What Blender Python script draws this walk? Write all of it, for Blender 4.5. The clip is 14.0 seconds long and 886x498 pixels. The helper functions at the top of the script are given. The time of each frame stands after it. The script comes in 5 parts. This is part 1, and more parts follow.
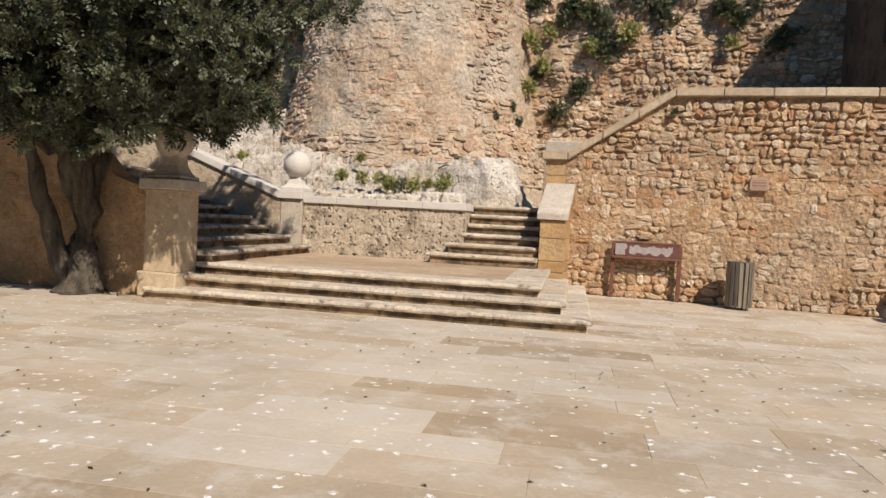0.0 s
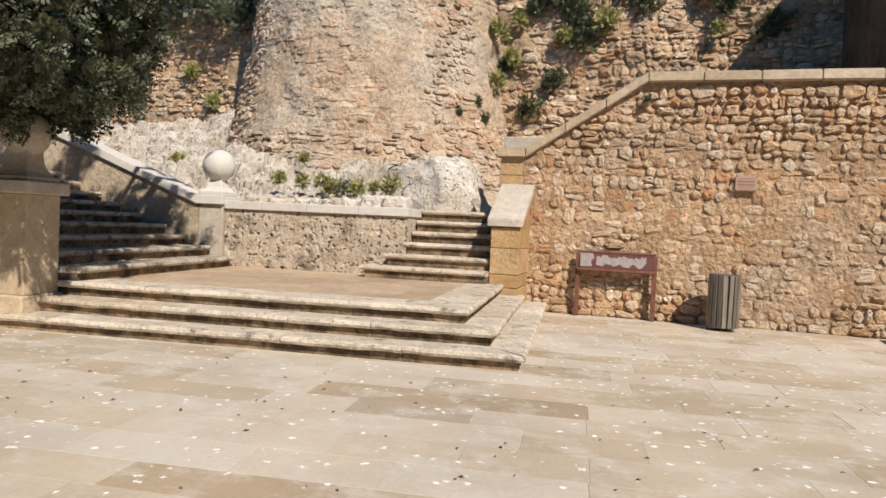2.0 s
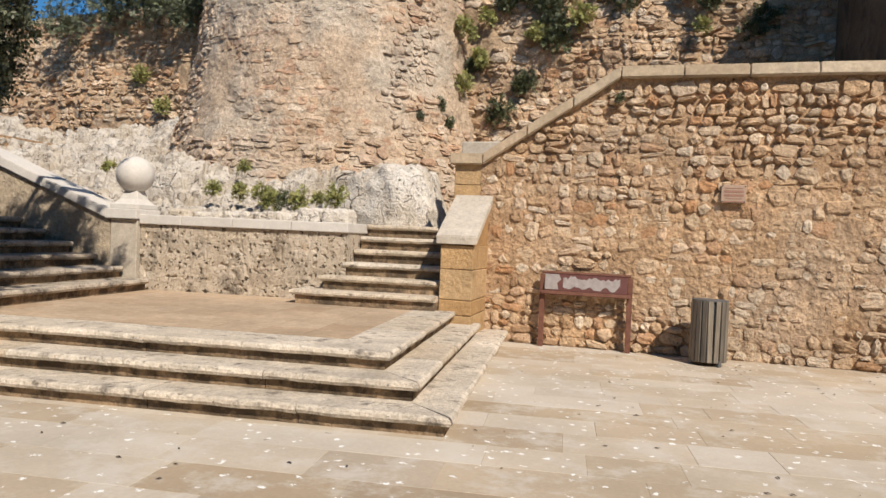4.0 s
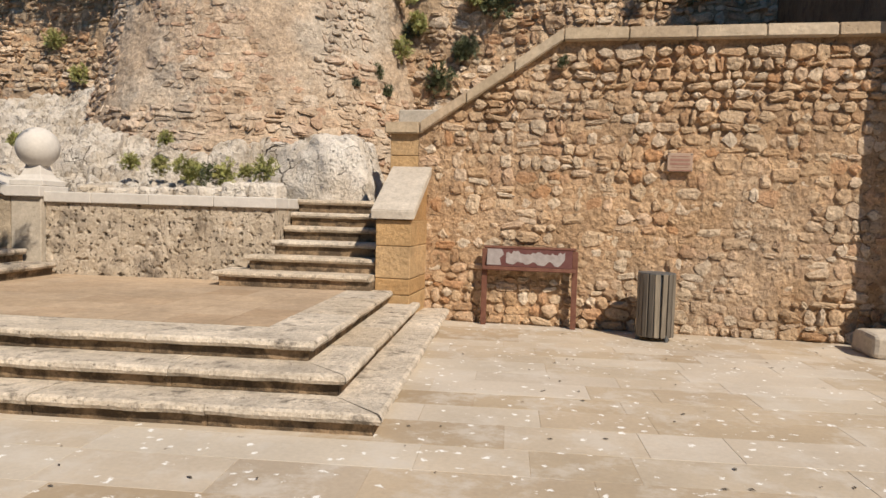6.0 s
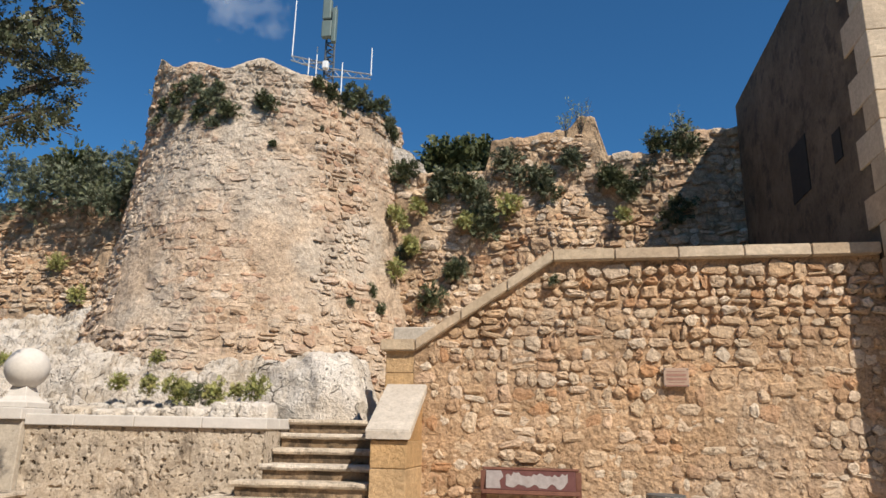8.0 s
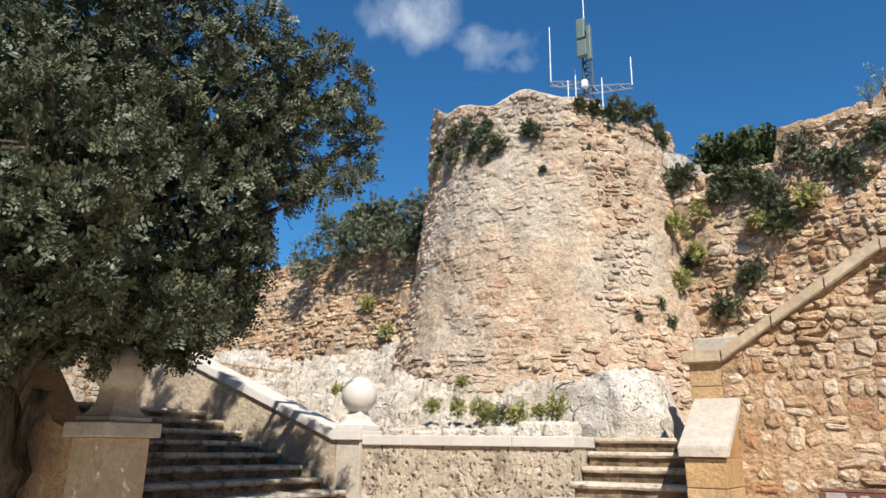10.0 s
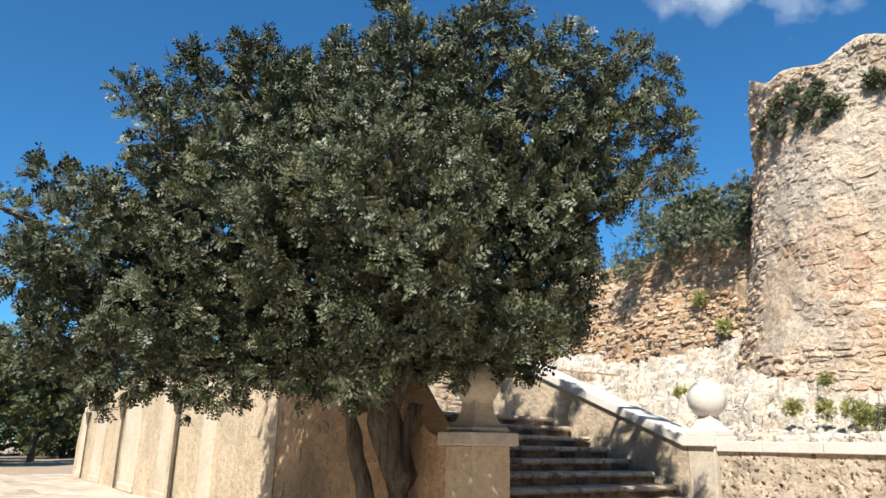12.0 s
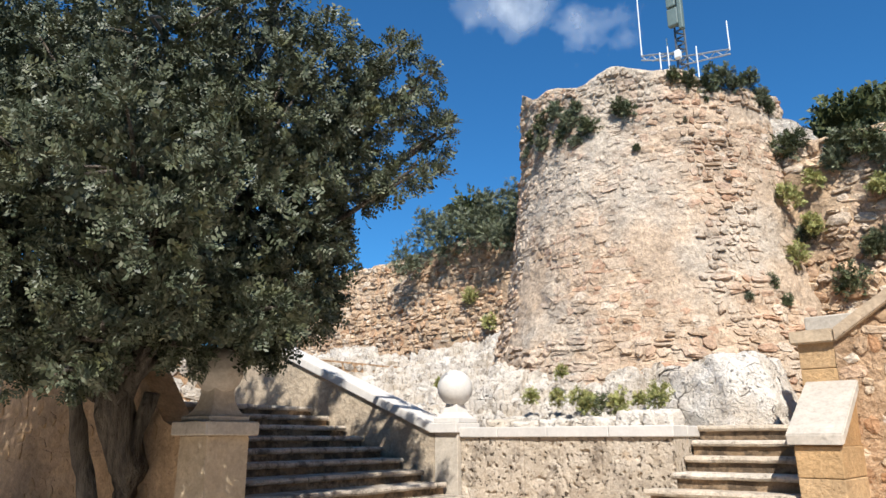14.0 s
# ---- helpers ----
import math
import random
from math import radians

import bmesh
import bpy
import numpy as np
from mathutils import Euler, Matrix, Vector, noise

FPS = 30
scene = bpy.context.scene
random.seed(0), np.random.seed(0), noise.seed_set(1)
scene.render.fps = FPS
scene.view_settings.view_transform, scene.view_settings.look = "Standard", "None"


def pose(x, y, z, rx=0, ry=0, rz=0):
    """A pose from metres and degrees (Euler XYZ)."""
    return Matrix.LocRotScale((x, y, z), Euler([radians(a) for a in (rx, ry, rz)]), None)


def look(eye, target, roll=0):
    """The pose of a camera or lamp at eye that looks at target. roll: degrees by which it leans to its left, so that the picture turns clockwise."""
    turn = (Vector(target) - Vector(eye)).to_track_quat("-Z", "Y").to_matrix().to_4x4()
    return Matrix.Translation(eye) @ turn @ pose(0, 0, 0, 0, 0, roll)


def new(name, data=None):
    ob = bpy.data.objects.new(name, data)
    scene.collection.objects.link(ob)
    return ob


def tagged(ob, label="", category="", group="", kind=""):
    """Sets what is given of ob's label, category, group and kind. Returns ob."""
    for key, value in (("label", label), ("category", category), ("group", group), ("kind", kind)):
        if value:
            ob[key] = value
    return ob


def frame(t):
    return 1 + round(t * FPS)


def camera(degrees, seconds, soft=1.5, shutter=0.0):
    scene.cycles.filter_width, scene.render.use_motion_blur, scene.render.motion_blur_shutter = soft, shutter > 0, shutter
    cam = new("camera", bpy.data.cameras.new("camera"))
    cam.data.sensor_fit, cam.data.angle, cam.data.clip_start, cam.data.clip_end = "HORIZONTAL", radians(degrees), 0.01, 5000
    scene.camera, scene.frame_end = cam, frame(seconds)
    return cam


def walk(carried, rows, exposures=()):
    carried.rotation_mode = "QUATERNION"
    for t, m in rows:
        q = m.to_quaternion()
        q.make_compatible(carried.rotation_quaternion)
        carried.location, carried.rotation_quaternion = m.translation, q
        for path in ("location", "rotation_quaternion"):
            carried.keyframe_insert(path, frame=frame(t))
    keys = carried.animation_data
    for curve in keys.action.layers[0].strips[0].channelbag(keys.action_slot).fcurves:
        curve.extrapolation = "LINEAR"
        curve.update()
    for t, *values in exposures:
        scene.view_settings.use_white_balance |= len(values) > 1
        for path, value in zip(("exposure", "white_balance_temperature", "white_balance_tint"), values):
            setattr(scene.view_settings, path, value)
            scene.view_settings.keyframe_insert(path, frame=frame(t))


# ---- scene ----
cam = camera(65.3, 14.0)

PATH = [
    (0, (1.016, -13.18, 1.255), (0.465, -11.26, 1.17), 3.1),
    (0.5, (1.132, -12.816, 1.284), (0.54, -10.907, 1.21), 3.0),
    (1, (1.242, -12.152, 1.304), (0.669, -10.238, 1.229), 2.7),
    (1.5, (1.339, -11.675, 1.314), (0.79, -9.753, 1.246), 2.9),
    (2, (1.509, -11.219, 1.32), (0.951, -9.3, 1.253), 2.7),
    (2.5, (1.621, -10.772, 1.336), (1.077, -8.849, 1.269), 2.7),
    (3, (1.697, -10.379, 1.37), (1.137, -8.459, 1.319), 2.6),
    (5.5, (1.683, -9.106, 1.489), (1.263, -7.151, 1.466), 2.1),
    (6, (1.686, -9.103, 1.458), (1.308, -7.142, 1.351), 1.7),
    (6.5, (1.665, -9.034, 1.489), (1.326, -7.067, 1.367), 1.4),
    (7, (1.666, -9.043, 1.508), (1.364, -7.082, 1.76), 1.2),
    (7.2, (1.667, -9.056, 1.509), (1.387, -7.117, 1.914), 1.2),
    (9.3, (1.405, -9.235, 1.384), (0.617, -7.483, 1.939), 0.9),
    (9.5, (1.44, -9.16, 1.392), (0.548, -7.459, 1.95), 1.0),
    (10, (1.419, -9.21, 1.395), (0.363, -7.604, 1.951), 0.9),
    (10.5, (1.412, -9.215, 1.39), (0.174, -7.745, 1.945), 0.9),
    (11, (1.36, -9.255, 1.424), (-0.069, -7.968, 1.973), 0.9),
    (11.5, (1.394, -9.288, 1.434), (-0.201, -8.215, 1.984), 1.1),
    (12, (1.404, -9.322, 1.471), (-0.266, -8.365, 2.013), 1.1),
    (12.5, (1.442, -9.314, 1.487), (-0.263, -8.419, 2.026), 1.0),
    (13, (1.527, -9.232, 1.458), (-0.174, -8.336, 2.008), 0.4),
    (13.5, (1.672, -9.122, 1.448), (0.014, -8.146, 1.995), 0.3),
    (14, (1.695, -8.945, 1.429), (0.383, -7.531, 1.956), -0.1),
]
EXPOSURES = [(0, 0.14, 6800, 12), (0.5, 0.22, 6800, 12), (3, 0.24, 6450, 10), (5.5, 0.12, 6850, 11), (6.1, 0.10, 6850, 11), (6.6, -0.05, 6800, 11), (7.2, 0.08, 6750, 11), (9.3, 0.48, 6300, 9), (11, 0.65, 6300, 8), (12.5, 0.88, 6400, 7), (13.5, 0.84, 6300, 8), (14, 0.66, 6050, 9)]
walk(cam, [(t, look(eye, target, roll)) for t, eye, target, roll in PATH], EXPOSURES)

# ---------- world, sun, sky ----------
SUN_TO = Vector((0.68, -0.73, 0.0)).normalized()      # where the sun stands, on the ground plan
SUN_EL = radians(45)
world = bpy.data.worlds.new("sky")
scene.world = world
world.use_nodes = True
wn, wl = world.node_tree.nodes, world.node_tree.links
sky = wn.new("ShaderNodeTexSky")
sky.sky_type, sky.sun_disc = "NISHITA", False
sky.sun_elevation = SUN_EL
sky.sun_rotation = math.atan2(SUN_TO.x, SUN_TO.y)
sky.air_density, sky.dust_density, sky.ozone_density = 1.0, 0.35, 4.0
bg = next(n for n in wn if n.type == "BACKGROUND")
bg.inputs["Strength"].default_value = 0.05
tint = wn.new("ShaderNodeMix")
tint.data_type, tint.blend_type = "RGBA", "MULTIPLY"
tint.inputs[0].default_value = 1.0
tint.inputs[7].default_value = (0.60, 1.34, 1.75, 1)
wl.new(sky.outputs[0], tint.inputs[6])
wl.new(tint.outputs[2], bg.inputs[0])

sun = new("sun", bpy.data.lights.new("sun", "SUN"))
sun.data.energy, sun.data.angle, sun.data.color = 5.0, radians(0.53), (1.0, 0.92, 0.80)
sun_dir = Vector((SUN_TO.x * math.cos(SUN_EL), SUN_TO.y * math.cos(SUN_EL), math.sin(SUN_EL)))
sun.matrix_world = look(sun_dir * 60, (0, 0, 0))

# ---------- material helpers ----------
class Nodes:
    def __init__(self, name):
        self.mat = bpy.data.materials.new(name)
        self.mat.use_nodes = True
        self.tree = self.mat.node_tree
        self.bsdf = next(n for n in self.tree.nodes if n.type == "BSDF_PRINCIPLED")

    def add(self, kind, **values):
        n = self.tree.nodes.new(kind)
        for k, v in values.items():
            n.inputs[k.replace("_", " ")].default_value = v
        return n

    def link(self, a, b):
        self.tree.links.new(a, b)

    def pos(self):
        return self.add("ShaderNodeNewGeometry").outputs["Position"]

    def noise(self, scale, detail=4.0, rough=0.55, stretch=None):
        n = self.add("ShaderNodeTexNoise", Scale=scale, Detail=detail, Roughness=rough)
        p = self.pos()
        if stretch:
            m = self.add("ShaderNodeMapping")
            m.inputs["Scale"].default_value = stretch
            self.link(p, m.inputs["Vector"])
            p = m.outputs[0]
        self.link(p, n.inputs["Vector"])
        return n.outputs["Fac"]

    def voronoi(self, scale, feature="F1", rand=1.0):
        n = self.add("ShaderNodeTexVoronoi", Scale=scale, Randomness=rand)
        n.feature = feature
        self.link(self.pos(), n.inputs["Vector"])
        return n

    def ramp(self, fac, stops):
        n = self.tree.nodes.new("ShaderNodeValToRGB")
        e = n.color_ramp.elements
        while len(e) < len(stops):
            e.new(0.5)
        for el, (p, c) in zip(e, stops):
            el.position = p
            el.color = (*c, 1) if len(c) == 3 else c
        self.link(fac, n.inputs[0])
        return n.outputs[0]

    def mix(self, fac, a, b, mode="MIX"):
        n = self.tree.nodes.new("ShaderNodeMix")
        n.data_type, n.blend_type = "RGBA", mode
        for socket, value in ((n.inputs[0], fac), (n.inputs[6], a), (n.inputs[7], b)):
            if isinstance(value, (int, float)):
                socket.default_value = value
            elif isinstance(value, tuple):
                socket.default_value = (*value, 1)
            else:
                self.link(value, socket)
        return n.outputs[2]

    def maths(self, op, a, b=0.0):
        n = self.tree.nodes.new("ShaderNodeMath")
        n.operation = op
        for i, v in enumerate((a, b)):
            if isinstance(v, (int, float)):
                n.inputs[i].default_value = v
            else:
                self.link(v, n.inputs[i])
        return n.outputs[0]

    def rand(self):
        a = self.add("ShaderNodeObjectInfo").outputs["Random"]
        b = self.add("ShaderNodeNewGeometry").outputs["Random Per Island"]
        return self.maths("FRACT", self.maths("ADD", a, b))

    def finish(self, colour, rough, bump=None, strength=0.4, dist=0.02, spec=0.3):
        self.link(colour, self.bsdf.inputs["Base Color"])
        if isinstance(rough, (int, float)):
            self.bsdf.inputs["Roughness"].default_value = rough
        else:
            self.link(rough, self.bsdf.inputs["Roughness"])
        self.bsdf.inputs["Specular IOR Level"].default_value = spec
        if bump is not None:
            b = self.add("ShaderNodeBump", Strength=strength, Distance=dist)
            self.link(bump, b.inputs["Height"])
            self.link(b.outputs[0], self.bsdf.inputs["Normal"])
        return self.mat


def grey(v):
    return (v, v, v)


def stone_mat(name, tones, var=0.35, pits=0.5, dark=(0.10, 0.085, 0.07), dark_at=0.66, scale=1.0, bump=0.8, grain=1.0, pale=0.0):
    """Weathered stone: a tone for each piece, mottling at two scales, pits and dark weather stains."""
    n = Nodes(name)
    k = len(tones)
    base = n.ramp(n.rand(), [(i / max(1, k - 1), (0.80 * t[0], 0.755 * t[1], 0.71 * t[2])) for i, t in enumerate(tones)])
    if pale:
        base = n.mix(n.ramp(n.noise(0.45, 6, 0.6), [(0.50, grey(0)), (0.62, grey(pale))]), base, (0.55, 0.47, 0.38))
    big = n.noise(1.3 * scale, 5)
    mid = n.noise(9 * scale, 5)
    fine = n.noise(26 * scale, 6, 0.65)
    col = n.mix(1.0, base, n.ramp(big, [(0.25, grey(1 - var)), (0.75, grey(1 + var * 0.35))]), "MULTIPLY")
    col = n.mix(1.0, col, n.ramp(fine, [(0.3, grey(1 - 0.2 * grain)), (0.7, grey(1 + 0.12 * grain))]), "MULTIPLY")
    col = n.mix(1.0, col, n.ramp(mid, [(0.3, grey(1 - 0.16 * grain)), (0.7, grey(1 + 0.1 * grain))]), "MULTIPLY")
    stain = n.ramp(n.noise(2.7 * scale, 8, 0.7), [(dark_at, grey(0)), (dark_at + 0.12, grey(0.75))])
    col = n.mix(stain, col, dark)
    hole = n.ramp(n.noise(15 * scale, 4, 0.6), [(0.28, grey(1)), (0.37, grey(0))])
    col = n.mix(n.maths("MULTIPLY", hole, pits), col, n.mix(0.6, col, dark))
    h = n.maths("SUBTRACT", n.maths("ADD", n.maths("MULTIPLY", fine, 0.35), mid), n.maths("MULTIPLY", hole, pits))
    return n.finish(col, 0.9, h, bump, 0.05, 0.2)


def plain_mat(name, a, b, scale=8.0, rough=0.6, bump=0.2, metal=0.0, stretch=None, dist=0.008):
    n = Nodes(name)
    f = n.noise(scale, 5, 0.6, stretch)
    col = n.mix(n.ramp(f, [(0.3, grey(0)), (0.7, grey(1))]), a, b)
    n.bsdf.inputs["Metallic"].default_value = metal
    return n.finish(col, rough, n.noise(scale * 5, 4, 0.6, stretch), bump, dist, 0.35)


def leaf_mat(name, tones, rough=0.5, young=(0.13, 0.135, 0.05)):
    n = Nodes(name)
    col = n.ramp(n.rand(), [(i / (len(tones) - 1), t) for i, t in enumerate(tones)])
    col = n.mix(1.0, col, n.ramp(n.noise(1.1, 3), [(0.3, grey(0.75)), (0.7, grey(1.2))]), "MULTIPLY")
    col = n.mix(n.ramp(n.noise(3.2, 2), [(0.55, grey(0)), (0.70, grey(0.55))]), col, young)
    return n.finish(col, rough, None, spec=0.3)


RUBBLE = stone_mat("rubble_stone", [(0.68, 0.47, 0.29), (0.76, 0.57, 0.39), (0.86, 0.71, 0.54), (0.64, 0.37, 0.20), (0.92, 0.80, 0.65), (0.73, 0.51, 0.33), (0.82, 0.64, 0.45), (0.54, 0.34, 0.20)], 0.36, 0.9, (0.17, 0.10, 0.06), 0.63, 1.3, 0.9, 1.3, 0.35)
MORTAR = stone_mat("lime_mortar", [(0.66, 0.45, 0.28), (0.71, 0.50, 0.32)], 0.42, 1.0, (0.15, 0.09, 0.055), 0.56, 1.3, 1.0, 1.7, 0.3)
TOWER_STONE = stone_mat("tower_stone", [(0.68, 0.51, 0.37), (0.74, 0.59, 0.45), (0.64, 0.42, 0.29), (0.83, 0.72, 0.60), (0.62, 0.45, 0.31), (0.78, 0.64, 0.50)], 0.36, 0.8, (0.19, 0.135, 0.09), 0.64, 1.2, 0.9, 1.3, 0.7)
CURTAIN_STONE = stone_mat("curtain_stone", [(0.74, 0.54, 0.36), (0.82, 0.65, 0.47), (0.64, 0.40, 0.24), (0.90, 0.77, 0.62), (0.64, 0.45, 0.30), (0.80, 0.61, 0.43)], 0.38, 0.9, (0.15, 0.10, 0.065), 0.64, 1.2, 1.0, 1.5, 0.3)
CURTAIN_MORTAR = stone_mat("curtain_mortar", [(0.68, 0.50, 0.33), (0.74, 0.56, 0.39)], 0.45, 1.0, (0.14, 0.09, 0.055), 0.59, 1.0, 1.0, 1.7, 0.25)
TOWER_MORTAR = stone_mat("tower_mortar", [(0.69, 0.55, 0.415), (0.75, 0.61, 0.475)], 0.30, 1.0, (0.30, 0.21, 0.14), 0.63, 1.2, 1.0, 1.7, 0.8)
ASHLAR = stone_mat("orange_ashlar", [(0.54, 0.31, 0.12), (0.68, 0.50, 0.30), (0.58, 0.36, 0.17), (0.66, 0.46, 0.25), (0.50, 0.29, 0.12)], 0.35, 0.7, (0.20, 0.125, 0.06), 0.63, 1.6, 0.5, 1.0)
COPING = stone_mat("coping_stone", [(0.72, 0.71, 0.69), (0.77, 0.76, 0.74)], 0.10, 0.12, (0.40, 0.36, 0.31), 0.72, 1.0, 0.10, 0.35)
CAP = stone_mat("lichened_cap", [(0.64, 0.59, 0.51), (0.68, 0.63, 0.56)], 0.25, 0.4, (0.16, 0.14, 0.12), 0.60, 1.0, 0.25, 0.8)
TANCAP = stone_mat("tan_coping", [(0.66, 0.54, 0.39), (0.76, 0.66, 0.52), (0.62, 0.49, 0.35)], 0.3, 0.5, (0.20, 0.15, 0.10), 0.64, 1.0, 0.35, 0.8)
STEP = stone_mat("step_stone", [(0.80, 0.72, 0.61), (0.87, 0.80, 0.70), (0.74, 0.64, 0.51)], 0.36, 0.9, (0.07, 0.056, 0.045), 0.55, 1.9, 0.6, 1.2)
BLACKSTEP = stone_mat("black_crusted_step", [(0.62, 0.55, 0.46), (0.70, 0.63, 0.54), (0.55, 0.48, 0.39)], 0.4, 0.8, (0.04, 0.034, 0.03), 0.51, 1.6, 0.6, 1.2)
# riser colour holds the shade below the nosings as well as black crust
RISER = stone_mat("shaded_crusted_riser", [(0.50, 0.38, 0.26), (0.42, 0.31, 0.20), (0.58, 0.44, 0.30)], 0.5, 0.7, (0.03, 0.025, 0.021), 0.44, 1.2, 0.5, 1.0)
LEFTWALL = stone_mat("ochre_wall_render", [(0.66, 0.46, 0.27), (0.72, 0.52, 0.33)], 0.42, 0.9, (0.20, 0.125, 0.07), 0.62, 1.3, 0.7, 1.2)
BLEACHED = stone_mat("bleached_wall_render", [(0.70, 0.63, 0.53), (0.75, 0.68, 0.58)], 0.2, 0.5, (0.36, 0.28, 0.19), 0.68, 1.0, 0.35, 0.7)
WALLPANEL = stone_mat("yellow_panel_masonry", [(0.68, 0.58, 0.44), (0.74, 0.64, 0.50)], 0.3, 0.9, (0.40, 0.29, 0.18), 0.60, 1.0, 0.7, 1.2)
# church tone is set dark to hold the shade on its west side
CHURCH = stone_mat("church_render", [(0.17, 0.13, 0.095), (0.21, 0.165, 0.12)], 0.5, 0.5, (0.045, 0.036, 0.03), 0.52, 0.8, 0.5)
def pitted_mat():
    """Old render: grey-tan with orange bare patches, dark crust and deep round pits."""
    n = Nodes("pitted_render")
    col = n.ramp(n.noise(1.6, 6, 0.65), [(0.28, (0.34, 0.27, 0.20)), (0.45, (0.52, 0.43, 0.33)), (0.60, (0.58, 0.49, 0.39)), (0.75, (0.58, 0.39, 0.22))])
    fine = n.noise(28, 6, 0.7)
    col = n.mix(1.0, col, n.ramp(fine, [(0.3, grey(0.7)), (0.7, grey(1.15))]), "MULTIPLY")
    col = n.mix(n.ramp(n.noise(2.2, 8, 0.72, (1, 1, 0.6)), [(0.54, grey(0)), (0.68, grey(0.8))]), col, (0.085, 0.066, 0.05))
    hole = n.ramp(n.noise(8.5, 4, 0.65), [(0.345, grey(1)), (0.385, grey(0))])
    v2 = n.ramp(n.noise(17, 4, 0.6), [(0.35, grey(0.9)), (0.42, grey(0))])
    col = n.mix(hole, col, (0.055, 0.04, 0.03))
    col = n.mix(v2, col, (0.13, 0.10, 0.07))
    hgt = n.maths("SUBTRACT", n.maths("ADD", fine, n.noise(6, 5)), n.maths("MULTIPLY", n.maths("ADD", hole, v2), 1.2))
    return n.finish(col, 0.92, hgt, 0.7, 0.04, 0.2)


def rock_mat(name="pale_rock", gain=1.0, stain=0.53):
    """Bleached limestone: white crust, grey and ochre weathering, dark cracks and solution pits."""
    n = Nodes(name)
    col = n.ramp(n.noise(1.3, 6, 0.65), [(p, tuple(gain * k for k in c)) for p, c in ((0.30, (0.44, 0.36, 0.27)), (0.44, (0.60, 0.52, 0.43)), (0.56, (0.68, 0.61, 0.53)), (0.75, (0.73, 0.68, 0.61)))])
    fine = n.noise(24, 6, 0.7)
    mid = n.noise(6, 5, 0.62)
    col = n.mix(1.0, col, n.ramp(fine, [(0.3, grey(0.78)), (0.7, grey(1.08))]), "MULTIPLY")
    col = n.mix(n.ramp(n.noise(3.4, 8, 0.74), [(stain, grey(0)), (stain + 0.13, grey(0.85))]), col, (0.20, 0.16, 0.115))
    v = n.add("ShaderNodeTexVoronoi", Scale=2.1)
    v.feature = "DISTANCE_TO_EDGE"
    w = n.add("ShaderNodeTexNoise", Scale=2.6, Detail=5.0)
    n.link(n.pos(), w.inputs["Vector"])
    n.link(n.mix(0.35, n.pos(), w.outputs["Color"], "ADD"), v.inputs["Vector"])
    crack = n.maths("MULTIPLY", n.ramp(v.outputs["Distance"], [(0.0, grey(0.8)), (0.02, grey(0))]), n.ramp(n.noise(1.7, 3), [(0.50, grey(0)), (0.60, grey(1))]))
    hole = n.ramp(n.noise(13, 4, 0.6), [(0.30, grey(1)), (0.37, grey(0))])
    dark = n.maths("MAXIMUM", crack, n.maths("MULTIPLY", hole, 0.8))
    col = n.mix(n.maths("MULTIPLY", dark, 0.85), col, (0.10, 0.075, 0.055))
    h = n.maths("SUBTRACT", n.maths("ADD", n.maths("MULTIPLY", fine, 0.5), mid), n.maths("MULTIPLY", dark, 1.2))
    return n.finish(col, 0.92, h, 1.0, 0.06, 0.2)


ROCK = rock_mat("pale_rock", 0.94, 0.52)
BOULDER = rock_mat("bleached_boulder", 1.10, 0.60)
PLASTER = pitted_mat()
PARAPET = stone_mat("cream_parapet_stone", [(0.62, 0.53, 0.41), (0.68, 0.59, 0.47)], 0.4, 0.8, (0.17, 0.125, 0.09), 0.62, 1.1, 0.7, 1.2)
BARK = plain_mat("bark", (0.25, 0.21, 0.165), (0.06, 0.048, 0.038), 9, 0.95, 1.0, 0, (1, 1, 0.22), 0.12)
PIER = stone_mat("cream_pier_stone", [(0.70, 0.58, 0.42), (0.75, 0.63, 0.47)], 0.3, 0.6, (0.26, 0.18, 0.11), 0.63, 1.0, 0.35, 0.8)
GREYTWIG = plain_mat("grey_twig", (0.34, 0.31, 0.27), (0.24, 0.21, 0.18), 9, 0.9, 0.4)
LEAF = leaf_mat("carob_leaf", [(0.028, 0.037, 0.018), (0.050, 0.060, 0.032), (0.098, 0.112, 0.070), (0.068, 0.081, 0.046), (0.175, 0.182, 0.122), (0.043, 0.053, 0.028)], 0.48, (0.15, 0.15, 0.06))
BUSHLEAF = leaf_mat("bush_leaf", [(0.05, 0.064, 0.028), (0.09, 0.105, 0.05), (0.16, 0.165, 0.09)])
PALEBUSH = leaf_mat("grey_green_bush_leaf", [(0.075, 0.092, 0.05), (0.13, 0.145, 0.09), (0.19, 0.20, 0.125)])
DRYLEAF = leaf_mat("dry_grass", [(0.24, 0.26, 0.08), (0.40, 0.37, 0.14), (0.20, 0.23, 0.07)], 0.6, (0.42, 0.36, 0.14))
PINE = leaf_mat("pine_needles", [(0.04, 0.05, 0.018), (0.07, 0.082, 0.03), (0.105, 0.11, 0.045)])
def slat_mat():
    """Silvered wood: each slat its own tone, with grain along its length."""
    n = Nodes("grey_weathered_wood")
    g = n.noise(5, 5, 0.6, (6, 6, 0.6))
    col = n.ramp(n.rand(), [(0, (0.10, 0.085, 0.07)), (0.4, (0.20, 0.17, 0.135)), (0.7, (0.27, 0.225, 0.17)), (1, (0.15, 0.125, 0.10))])
    col = n.mix(1.0, col, n.ramp(g, [(0.3, grey(0.65)), (0.7, grey(1.25))]), "MULTIPLY")
    return n.finish(col, 0.85, g, 0.6, 0.01, 0.3)


